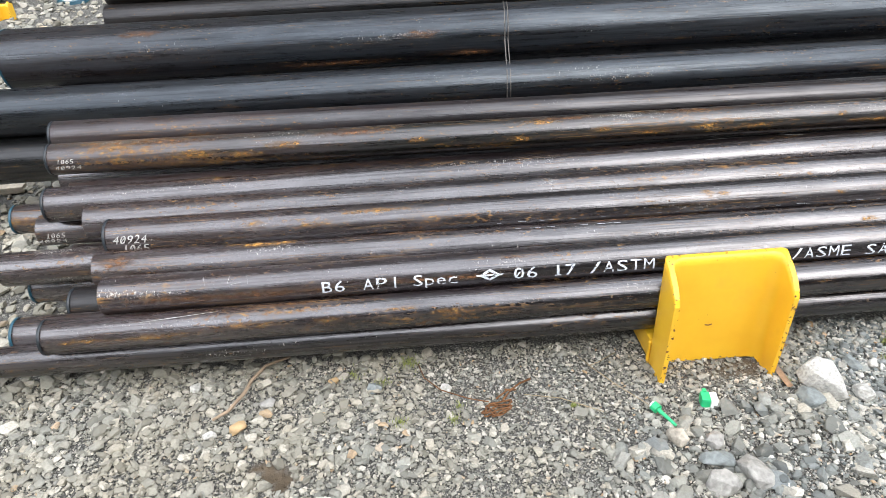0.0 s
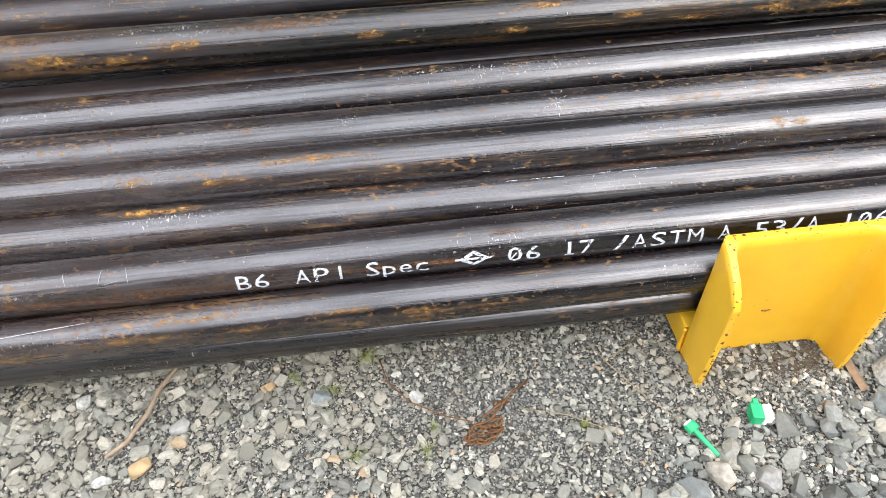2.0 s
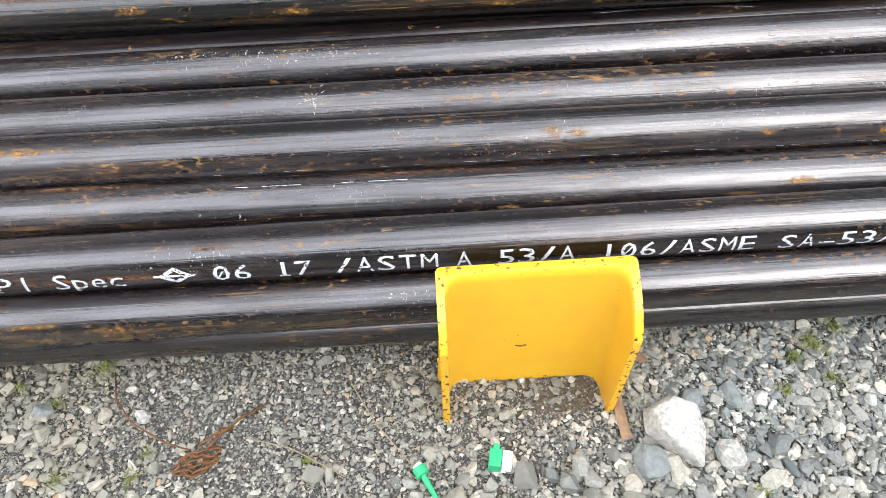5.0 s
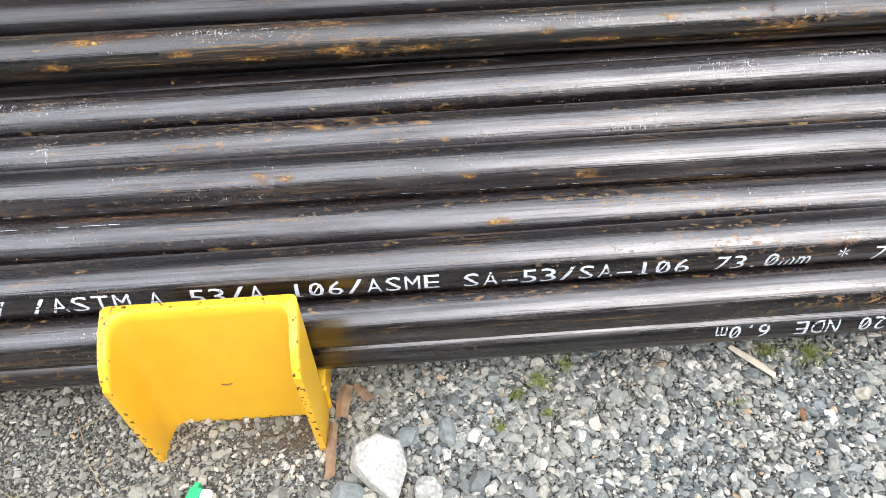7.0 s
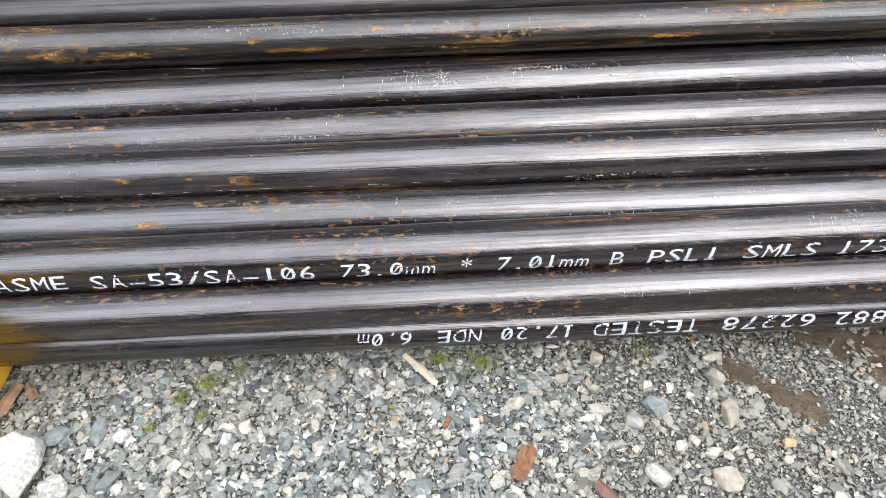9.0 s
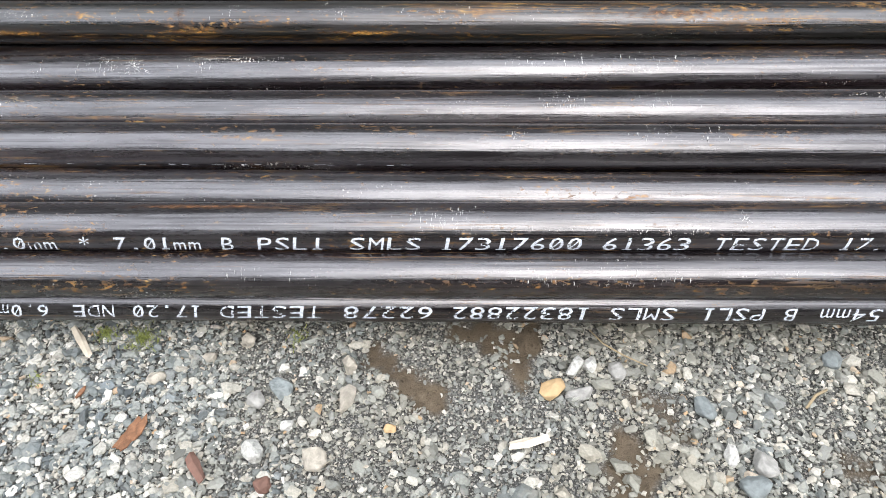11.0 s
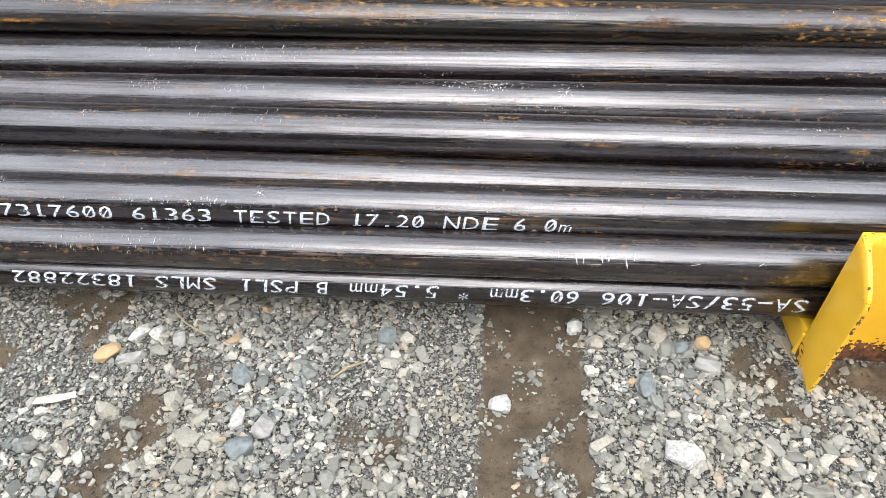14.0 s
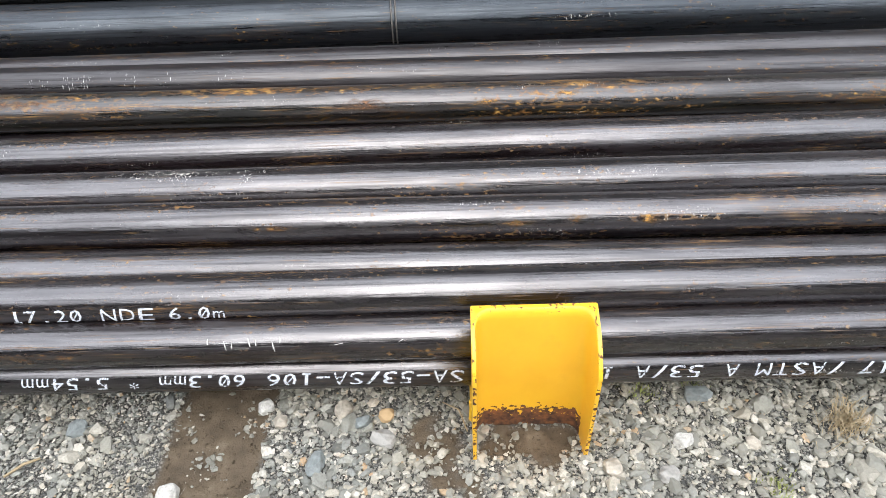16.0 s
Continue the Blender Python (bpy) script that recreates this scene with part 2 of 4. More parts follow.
def soil_mat():
    m, n, l, b = nodes_of("gritty_soil")
    tc = n.new("ShaderNodeTexCoord")
    v = tc.outputs["Object"]
    wet = n.new("ShaderNodeAttribute")
    wet.attribute_name = "wet"
    fine = noise_at(n, l, v, 330.0, detail=6, rough=0.7)
    mid = noise_at(n, l, v, 30.0, detail=6)
    # packed grit: grains of two sizes, the shade between them painted into the colour
    shades = []
    for size, tone in ((240.0, 1.0), (430.0, 0.85)):
        grit = n.new("ShaderNodeTexVoronoi")
        grit.inputs["Scale"].default_value = size
        l.new(v, grit.inputs["Vector"])
        split = n.new("ShaderNodeSeparateColor")
        l.new(grit.outputs["Color"], split.inputs[0])
        grain = ramp(n, l, split.outputs[0], [(0.0, (0.09 * tone, 0.092 * tone, 0.088 * tone)), (0.5, (0.20 * tone, 0.197 * tone, 0.178 * tone)), (0.85, (0.32 * tone, 0.305 * tone, 0.262 * tone)), (1.0, (0.5 * tone, 0.48 * tone, 0.43 * tone))])
        gap_shade = ramp(n, l, grit.outputs["Distance"], [(0.30, (0,)), (0.62, (0.85,))])
        shades.append((mix(n, l, gap_shade, grain, (0.03, 0.029, 0.026)), grit.outputs["Distance"]))
    pick = ramp(n, l, noise_at(n, l, v, 45.0), [(0.44, (0,)), (0.56, (1,))])
    dry = mix(n, l, pick, shades[0][0], shades[1][0])
    mud = ramp(n, l, mid, [(0.3, (0.060, 0.042, 0.024)), (0.6, (0.108, 0.080, 0.049)), (0.8, (0.18, 0.143, 0.097))])
    edge = n.new("ShaderNodeMath")
    edge.operation = "MULTIPLY_ADD"
    l.new(mid, edge.inputs[0])
    edge.inputs[1].default_value = 0.5
    l.new(wet.outputs["Fac"], edge.inputs[2])
    f = ramp(n, l, edge.outputs[0], [(0.45, (0,)), (1.0, (1,))])
    l.new(mix(n, l, f, dry, mud), b.inputs["Base Color"])
    l.new(mix(n, l, f, (0.9, 0.9, 0.9), (0.78, 0.78, 0.78)), b.inputs["Roughness"])
    hills = n.new("ShaderNodeMath")
    hills.operation = "SUBTRACT"
    l.new(fine, hills.inputs[0])
    l.new(mix(n, l, f, shades[0][1], (0, 0, 0)), hills.inputs[1])
    bump(n, l, b, hills.outputs[0], 0.8, 0.003)
    return m


def sprayed_paint(name, colour, cover, size):
    """Thin white marking paint, broken where it has not taken or has rubbed off."""
    m, n, l, b = nodes_of(name)
    v = coords(n, l)
    drops = noise_at(n, l, v, 1.0, (size, size, size), 3, 0.6)
    rubbed = noise_at(n, l, v, 1.0, (26, 60, 60), 3, 0.6)
    both = n.new("ShaderNodeMath")
    l.new(drops, both.inputs[0])
    l.new(rubbed, both.inputs[1])
    here = ramp(n, l, both.outputs[0], [(1.0 - cover, (0,)), (1.09 - cover, (1,))])
    l.new(ramp(n, l, drops, [(0.35, tuple(c * 0.6 for c in colour)), (0.6, colour)]), b.inputs["Base Color"])
    b.inputs["Roughness"].default_value = 0.6
    l.new(here, b.inputs["Alpha"])
    return m


def rust_stain(name, dark, light, fleck):
    """Rust that has eaten through the varnish: thickest in the middle of a stain, broken into spots at its rim."""
    m, n, l, b = nodes_of(name)
    v = coords(n, l)
    at = n.new("ShaderNodeAttribute")
    at.attribute_name = "thick"
    spots = noise_at(n, l, v, 1.0, (fleck * 0.6, fleck, fleck), 5, 0.65)
    total = n.new("ShaderNodeMath")
    l.new(at.outputs["Fac"], total.inputs[0])
    l.new(spots, total.inputs[1])
    l.new(ramp(n, l, total.outputs[0], [(0.74, (0,)), (0.92, (0.45,)), (1.0, (0.85,))]), b.inputs["Alpha"])
    l.new(ramp(n, l, noise_at(n, l, v, 1.0, (90, 160, 160), 4), [(0.35, dark), (0.65, light)]), b.inputs["Base Color"])
    b.inputs["Roughness"].default_value = 0.75
    return m


RUST_ORANGE = rust_stain("orange_rust_stain", (0.14, 0.06, 0.016), (0.46, 0.24, 0.05), 150)
RUST_BROWN = rust_stain("brown_rust_stain", (0.05, 0.024, 0.013), (0.19, 0.085, 0.03), 120)
YELLOW = yellow_paint()
GRAVEL = gravel_mat()
SOIL = soil_mat()
STENCIL = sprayed_paint("white_stencil_paint", (0.66, 0.70, 0.76), 0.23, 330)
STENCIL_WORN = sprayed_paint("worn_stencil_paint", (0.60, 0.64, 0.70), 0.17, 330)
CHALK = plain("white_paint_marker", (0.50, 0.49, 0.47), 0.85, 0.4, 300)
RUST = plain("rusty_iron", (0.19, 0.09, 0.045), 0.9, 0.5, 140, relief=0.7, depth=0.002)
RUST_WIRE = plain("rusty_binding_wire", (0.15, 0.062, 0.018), 0.8, 0.5, 90)
DARK_WIRE = plain("dull_steel_wire", (0.12, 0.11, 0.10), 0.5, 0.4, 90, 0.6)
GREEN = plain("green_plastic", (0.02, 0.42, 0.16), 0.35, 0.1, 40)
WHITE_PLASTIC = plain("white_plastic", (0.82, 0.84, 0.82), 0.4, 0.06, 30)
BLUE = plain("blue_plastic", (0.008, 0.055, 0.085), 0.4, 0.2, 30)
WOOD = plain("weathered_brown_wood", (0.23, 0.145, 0.085), 0.85, 0.45, 60, relief=0.6)
PALE_WOOD = plain("bleached_wood", (0.55, 0.48, 0.38), 0.85, 0.3, 60, relief=0.6)
TWIG = plain("dry_twig", (0.27, 0.20, 0.135), 0.9, 0.4, 60)
GRASS = plain("short_green_weed", (0.22, 0.25, 0.065), 0.6, 0.4, 20)
STRAW = plain("dry_grass", (0.30, 0.235, 0.14), 0.8, 0.3, 20)
STONE_WHITE = plain("pale_quartz_stone", (0.47, 0.46, 0.42), 0.8, 0.45, 170, relief=1.0, depth=0.004)
STONE_GREY = plain("blue_grey_stone", (0.185, 0.205, 0.20), 0.7, 0.4, 95, relief=1.0, depth=0.003)
STONE_MID = plain("grey_stone", (0.30, 0.29, 0.265), 0.75, 0.4, 95, relief=1.0, depth=0.003)
STONE_TAN = plain("tan_stone", (0.36, 0.325, 0.265), 0.75, 0.4, 95, relief=1.0, depth=0.003)
STONE_ORANGE = plain("ochre_stone", (0.42, 0.29, 0.15), 0.75, 0.3, 60, relief=0.5, depth=0.003)
BRICK_RED = plain("red_brick_chip", (0.16, 0.085, 0.062), 0.85, 0.35, 60, relief=0.6, depth=0.003)


# ---- helpers for meshes ----
def mesh_of(name, bm, material, smooth=None):
    me = bpy.data.meshes.new(name)
    bm.normal_update()
    if smooth is not None:
        for f in bm.faces:
            f.smooth = smooth
    bm.to_mesh(me)
    bm.free()
    me.materials.append(material)
    return me


def thing(name, bm, material, label, category, group="", at=None, smooth=None, kind=""):
    ob = new(name, mesh_of(name, bm, material, smooth))
    if at is not None:
        ob.matrix_world = at
    return tagged(ob, label, category, group, kind)


def part(name, bm, material, parent, label="", smooth=None):
    ob = new(name, mesh_of(name, bm, material, smooth))
    ob.parent = parent
    return tagged(ob, label)


def add_box(bm, x0, x1, y0, y1, z0, z1, bevel=0.0):
    r = bmesh.ops.create_cube(bm, size=1.0)
    for v in r["verts"]:
        v.co = Vector(((x0 + x1) / 2 + v.co.x * (x1 - x0), (y0 + y1) / 2 + v.co.y * (y1 - y0), (z0 + z1) / 2 + v.co.z * (z1 - z0)))
    if bevel:
        edges = {e for v in r["verts"] for e in v.link_edges}
        bmesh.ops.bevel(bm, geom=list(edges), offset=bevel, segments=2, affect="EDGES", profile=0.6)


def add_tube(bm, points, radius, sides=8, taper=None):
    """A round rod along points."""
    pts = [Vector(p) for p in points]
    rings = []
    for k, p in enumerate(pts):
        d = (pts[min(k + 1, len(pts) - 1)] - pts[max(k - 1, 0)]).normalized()
        a = d.cross(Vector((0, 0, 1)) if abs(d.z) < 0.9 else Vector((1, 0, 0))).normalized()
        c = d.cross(a)
        r = radius * (taper(k / (len(pts) - 1)) if taper else 1)
        rings.append([bm.verts.new(p + r * (math.cos(q) * a + math.sin(q) * c)) for q in (2 * math.pi * i / sides for i in range(sides))])
    for r0, r1 in zip(rings, rings[1:]):
        for i in range(sides):
            bm.faces.new((r0[i], r0[(i + 1) % sides], r1[(i + 1) % sides], r1[i]))
    bm.faces.new(rings[0][::-1])
    bm.faces.new(rings[-1])


rng = random.Random(7)


def add_stone(bm, sx, sy, sz, seed, points=26, blunt=0.55):
    """An angular crushed stone: a hull of points pushed towards a box."""
    r = random.Random(seed)
    vs = []
    for _ in range(points):
        p = Vector((r.gauss(0, 1), r.gauss(0, 1), r.gauss(0, 1))).normalized()
        k = max(abs(p.x), abs(p.y), abs(p.z))
        p = p.lerp(p / k, blunt) * r.uniform(0.8, 1.0)
        vs.append(bm.verts.new((p.x * sx, p.y * sy, p.z * sz)))
    out = bmesh.ops.convex_hull(bm, input=vs)
    junk = [g for g in out["geom_interior"] if isinstance(g, bmesh.types.BMVert)]
    bmesh.ops.delete(bm, geom=junk, context="VERTS")


# ---- ground ----
def smooth_step(a, b, x):
    t = np.clip((x - a) / (b - a), 0, 1)
    return t * t * (3 - 2 * t)


def along(x, y, xa, ya, xb, yb, half):
    """1 on the line from a to b, fading to 0 past half its width."""
    dx, dy = xb - xa, yb - ya
    t = np.clip(((x - xa) * dx + (y - ya) * dy) / (dx * dx + dy * dy), 0, 1)
    return smooth_step(half, half * 0.5, np.hypot(x - xa - t * dx, y - ya - t * dy))


def mud(x, y):
    """How bare and wet the ground is: tracks where water runs off the pipes."""
    x0, y0 = x + 0.005 * np.sin(47 * y + 7 * x) + 0.004 * np.sin(131 * y - 60 * x + 2), y
    x, y = x + 0.012 * np.sin(31 * y + 7 * x) + 0.010 * np.sin(71 * y - 40 * x + 2), y + 0.011 * np.sin(37 * x + 1) + 0.009 * np.sin(90 * x + 50 * y)
    bed = smooth_step(0.086, 0.070, np.abs(x0 - 2.238 - 0.02 * (y0 + 0.1))) * smooth_step(0.12, 0.03, y0) * smooth_step(-0.75, -0.55, y0)
    island = smooth_step(0.04, 0.015, np.abs(x - 2.255 + 0.35 * (y + 0.25))) * smooth_step(0.09, 0.05, np.abs(y + 0.27))
    spots = [
        bed * (1 - 0.75 * island),
        along(x, y, 1.348, -0.042, 1.425, -0.120, 0.034),
        smooth_step(0.085, 0.055, np.abs(x - 1.51)) * smooth_step(0.032, 0.018, np.abs(y + 0.002)),
        along(x, y, 1.545, -0.05, 1.56, -0.07, 0.026) * 0.9,
        smooth_step(0.09, 0.05, np.abs(x - 0.17)) * smooth_step(0.045, 0.02, np.abs(y + 0.075)) * 0.55,
        smooth_step(0.085, 0.05, np.abs(x - 2.71)) * smooth_step(0.05, 0.02, np.abs(y + 0.08)),
        along(x, y, 2.55, -0.05, 2.62, -0.16, 0.036) * 0.85,
        smooth_step(0.045, 0.02, np.hypot(x + 0.685, y + 0.242)),
        along(x, y, 1.685, -0.19, 1.66, -0.33, 0.04) * 0.85,
        along(x, y, 1.735, -0.10, 1.775, -0.17, 0.03) * 0.6,
        along(x, y, 2.00, -0.235, 2.05, -0.22, 0.035) * 0.7,
        along(x, y, -0.33, -0.01, -0.24, -0.17, 0.07) * 0.25,
    ]
    return np.maximum.reduce(spots)


def sandy(x, y):
    """Where fine grit lies with few stones on it."""
    return np.maximum.reduce([along(x, y, 1.42, -0.05, 1.53, -0.14, 0.10), along(x, y, 2.10, 0.0, 2.13, -0.25, 0.07), along(x, y, 1.88, -0.03, 2.02, -0.16, 0.06) * 0.7, along(x, y, -0.32, -0.06, -0.12, -0.13, 0.16) * 0.8, along(x, y, 1.12, -0.03, 1.25, -0.16, 0.08) * 0.6])


def ground_height(x, y):
    z = 0.004 * np.sin(5.1 * x + 1.3) * np.cos(6.3 * y) + 0.003 * np.sin(17 * x + 9 * y)
    return z - 0.006 * mud(x, y)


def axis(fine0, fine1, step, far):
    a = list(np.arange(fine0, fine1, step))
    d, p, q = step, a[0], a[-1]
    lo, hi = [], []
    while p > -far:
        d *= 1.4
        p -= d
        q += d
        lo.append(p)
        hi.append(q)
    return np.array(lo[::-1] + a + hi)


def build_ground():
    xs, ys = axis(-2.2, 3.9, 0.025, 500), axis(-0.9, 1.0, 0.025, 500)
    X, Y = np.meshgrid(xs, ys)
    Z = ground_height(X, Y) * (np.hypot(X, Y) < 12)
    nx, ny = len(xs), len(ys)
    idx = np.arange(nx * ny).reshape(ny, nx)
    quads = np.stack([idx[:-1, :-1], idx[:-1, 1:], idx[1:, 1:], idx[1:, :-1]], -1).reshape(-1, 4)
    me = bpy.data.meshes.new("ground")
    me.from_pydata(np.stack([X, Y, Z], -1).reshape(-1, 3).tolist(), [], quads.tolist())
    at = me.attributes.new("wet", "FLOAT", "POINT")
    at.data.foreach_set("value", mud(X, Y).astype(np.float32).ravel())
    me.polygons.foreach_set("use_smooth", [True] * len(me.polygons))
    me.materials.append(SOIL)
    tagged(new("ground", me), "grey-brown gritty soil under loose gravel", "ground", kind="structure")


build_ground()


def stone_library(count, corners):
    lib = []
    for k in range(count):
        bm = bmesh.new()
        add_stone(bm, 1.0, rng.uniform(0.6, 0.95), rng.uniform(0.35, 0.65), 100 + k, corners, 0.35)
        bmesh.ops.triangulate(bm, faces=bm.faces)
        bm.verts.index_update()
        lib.append((np.array([v.co[:] for v in bm.verts]), np.array([[v.index for v in f.verts] for f in bm.faces])))
        bm.free()
    return lib


def build_gravel(name, label, xy, radius, seed, sink=0.12, material=None):
    """One mesh of many crushed stones, each its own island."""
    g = np.random.RandomState(seed)
    lib, chips = stone_library(24, 16), stone_library(16, 9)
    V, F, base = [], [], 0
    for (x, y), r in zip(xy, radius):
        some = chips if r < 0.0055 else lib
        v, f = some[g.randint(len(some))]
        yaw, tx, ty = g.uniform(0, 6.283), g.normal(0, 0.3), g.normal(0, 0.3)
        m = np.array(Euler((tx, ty, yaw)).to_matrix())
        p = (v * r * np.array([g.uniform(0.8, 1.25), g.uniform(0.8, 1.2), g.uniform(0.8, 1.2)])) @ m.T
        z = float(ground_height(np.array(x), np.array(y))) + r * (0.6 if r < 0.0055 else 0.45 - sink) + g.uniform(0, 0.003)
        V.append(p + (x, y, z))
        F.append(f + base)
        base += len(v)
    V, F = np.concatenate(V), np.concatenate(F)
    me = bpy.data.meshes.new(name)
    me.vertices.add(len(V))
    me.vertices.foreach_set("co", V.astype(np.float32).ravel())
    me.loops.add(len(F) * 3)
    me.loops.foreach_set("vertex_index", F.astype(np.int32).ravel())
    me.polygons.add(len(F))
    me.polygons.foreach_set("loop_start", np.arange(0, len(F) * 3, 3, dtype=np.int32))
    me.polygons.foreach_set("loop_total", np.full(len(F), 3, dtype=np.int32))
    me.polygons.foreach_set("use_smooth", np.zeros(len(F), dtype=bool))
    me.update(calc_edges=True)
    me.materials.append(material or GRAVEL)
    tagged(new(name, me), label, "soil" if material else "gravel", kind="stuff")


def scatter(n, x0, x1, y0, y1, r_mid, spread, r_lo, r_hi, seed, thin=1.0):
    g = np.random.RandomState(seed)
    x, y = g.uniform(x0, x1, n), g.uniform(y0, y1, n)
    r = np.clip(r_mid * np.exp(g.normal(0, spread, n)), r_lo, r_hi)
    keep = g.uniform(0, 1, n) > np.clip((r > 0.0055) * 0.9 * sandy(x, y), 0, 1)
    keep &= g.uniform(0, 1, n) > np.clip(mud(x, y) * (0.97 + 0.3 * np.sin(57 * x + 3) * np.sin(43 * y)), 0, 1) * thin
    return np.stack([x, y], -1)[keep], r[keep]


# fine chippings everywhere in front of the stack, coarser stones among them
xy1, r1 = scatter(86000, -1.8, 3.6, -0.46, 0.035, 0.0031, 0.36, 0.0015, 0.0055, 1, 0.99)
xy2, r2 = scatter(17500, -2.0, 3.8, -0.56, 0.04, 0.0060, 0.30, 0.004, 0.013, 2, 1.0)
# the coarser bed near the open end and beside the first stake
xy9, r9 = scatter(6500, 0.28, 1.12, -0.5, 0.03, 0.0058, 0.28, 0.004, 0.012, 9)
xy10, r10 = scatter(6000, 1.7, 3.6, -0.5, 0.03, 0.0062, 0.3, 0.004, 0.013, 10)
xy3, r3 = scatter(2600, -2.0, -0.40, -0.62, 0.06, 0.0105, 0.25, 0.007, 0.018, 3)
xy4, r4 = scatter(620, -0.15, 0.55, -0.60, -0.17, 0.0115, 0.35, 0.007, 0.022, 4)
xy5, r5 = scatter(760, 1.45, 3.8, -0.5, 0.03, 0.0110, 0.32, 0.007, 0.019, 5)
xy11, r11 = scatter(330, 0.3, 1.5, -0.5, 0.03, 0.0100, 0.25, 0.007, 0.016, 15)
build_gravel("gravel", "loose grey and tan crushed stone on the ground", np.concatenate([xy1, xy2, xy3, xy4, xy5, xy9, xy10, xy11]), np.concatenate([r1, r2, r3, r4, r5, r9, r10, r11]), 11)
GRIT = plain("sandy_grit", (0.25, 0.23, 0.195), 0.9, 0.5, 160, relief=0.5, depth=0.001)
gx = np.random.RandomState(41)
ux, uy = gx.uniform(-0.9, 3.5, 26000), gx.uniform(-0.42, 0.03, 26000)
dry_ = mud(ux, uy) < 0.45
build_gravel("grit", "fine sandy grit between the stones", np.stack([ux, uy], -1)[dry_], np.clip(0.0017 * np.exp(gx.normal(0, 0.25, int(dry_.sum()))), 0.001, 0.0028), 42, material=GRIT)
CRUMB = plain("damp_brown_soil", (0.085, 0.061, 0.037), 0.9, 0.4, 200, relief=0.6, depth=0.002)
gc = np.random.RandomState(31)
cx, cy = gc.uniform(-0.8, 3.0, 26000), gc.uniform(-0.4, 0.03, 26000)
wet = mud(cx, cy) + 0.12 * np.sin(61 * cx) * np.sin(47 * cy) > 0.35
build_gravel("soil_crumbs", "damp brown soil crumbs", np.stack([cx, cy], -1)[wet], np.clip(0.0018 * np.exp(gc.normal(0, 0.4, int(wet.sum()))), 0.0008, 0.0045), 32, material=CRUMB)
xy8, r8 = scatter(5200, -3.0, 4.8, -2.4, -0.5, 0.013, 0.35, 0.006, 0.03, 8, 0)
build_gravel("gravel", "loose grey gravel of the open yard", xy8, r8, 13)
xy6, r6 = scatter(5200, -2.6, -0.9, 0.02, 1.5, 0.013, 0.35, 0.005, 0.03, 6, 0)
xy7, r7 = scatter(9000, -7.0, -0.8, 1.5, 7.0, 0.020, 0.35, 0.008, 0.05, 7, 0)
build_gravel("gravel", "loose grey gravel of the yard behind the stack", np.concatenate([xy6, xy7]), np.concatenate([r6, r7]), 12)


# ---- pipes ----
def pipe_mesh(radius, length, wall, material):
    """An open tube along x with bevelled ends."""
    bm = bmesh.new()
    seg = 56
    bev = min(0.003, wall * 0.4)
    outline = [(0.0, radius - bev), (bev, radius), (length - bev, radius), (length, radius - bev), (length, radius - wall), (0.0, radius - wall)]
    rings = [[bm.verts.new((x, r * math.cos(2 * math.pi * k / seg), r * math.sin(2 * math.pi * k / seg))) for k in range(seg)] for x, r in outline]
    for a in range(len(rings)):
        r0, r1 = rings[a], rings[(a + 1) % len(rings)]
        for k in range(seg):
            f = bm.faces.new((r0[k], r1[k], r1[(k + 1) % seg], r0[(k + 1) % seg]))
            f.smooth = a in (1, 4)
    bmesh.ops.recalc_face_normals(bm, faces=bm.faces)
    return mesh_of("steel_pipe", bm, material)


PIPE_AT = {}


def add_pipe(key, x0, y, z, radius, look_as, label, slope=(0.0, 0.0), length=6.0, wall=0.007, group="pipes of the front stack"):
    """A pipe whose axis passes (1, y, z); slope: its drift in y and z for each metre."""
    start = Vector((x0, y + slope[0] * (x0 - 1), z + slope[1] * (x0 - 1)))
    way = Vector((1, slope[0], slope[1])).normalized()
    ob = new("steel_pipe", pipe_mesh(radius, length, wall, PIPE[look_as]))
    ob.matrix_world = Matrix.Translation(start) @ way.to_track_quat("X", "Z").to_matrix().to_4x4()
    tagged(ob, label, "pipe", group)
    PIPE_AT[key] = (ob, x0, radius)
    return ob


DARK = "dark varnished steel pipe lying in a stack"
add_pipe("front", -1.75, -0.0085, 0.0925, 0.0298, "clean", "thin dark steel pipe with upside-down white stencilled lettering", (-0.0042, 0.0008))
add_pipe("second", -1.11, -0.0140, 0.1560, 0.0328, "some", "dark steel pipe, rust-streaked at its end", (-0.0010, 0.0025))
add_pipe("text", -1.008, 0.0360, 0.1995, 0.0358, "some", "dark steel pipe with a line of white stencilled lettering", (0.0, -0.0004))
add_pipe("p4", -1.05, 0.1121, 0.1955, 0.0380, "some", "dark steel pipe with faint rust streaks in a stack", (-0.0079, -0.0037))
add_pipe("p5", -1.03, 0.1720, 0.2385, 0.0370, "some", "dark steel pipe with rust specks and marker writing at its end", (-0.0021, -0.0051))
add_pipe("p6", -1.10, 0.2460, 0.2479, 0.0374, "scuffed", "dark steel pipe with white scuffs in a stack", (-0.0036, -0.0004))
add_pipe("p7", -1.22, 0.3520, 0.2520, 0.0385, "scuffed", "dark steel pipe with lime specks in a stack", (0.0022, 0.0012))
add_pipe("p7b", -1.20, 0.4270, 0.2300, 0.0365, "dull", "dull brown-black steel pipe sunk between others", (0.0022, -0.002))
add_pipe("p8", -1.23, 0.4450, 0.3030, 0.0355, "rusty", "rust-mottled steel pipe lying on the stack", (0.0021, -0.0074))
add_pipe("p9", -1.255, 0.5250, 0.3220, 0.0365, "dull", DARK, (-0.0048, -0.0076))
add_pipe("p9b", -1.18, 0.6000, 0.3050, 0.0365, "dull", DARK, (-0.003, 0.0))
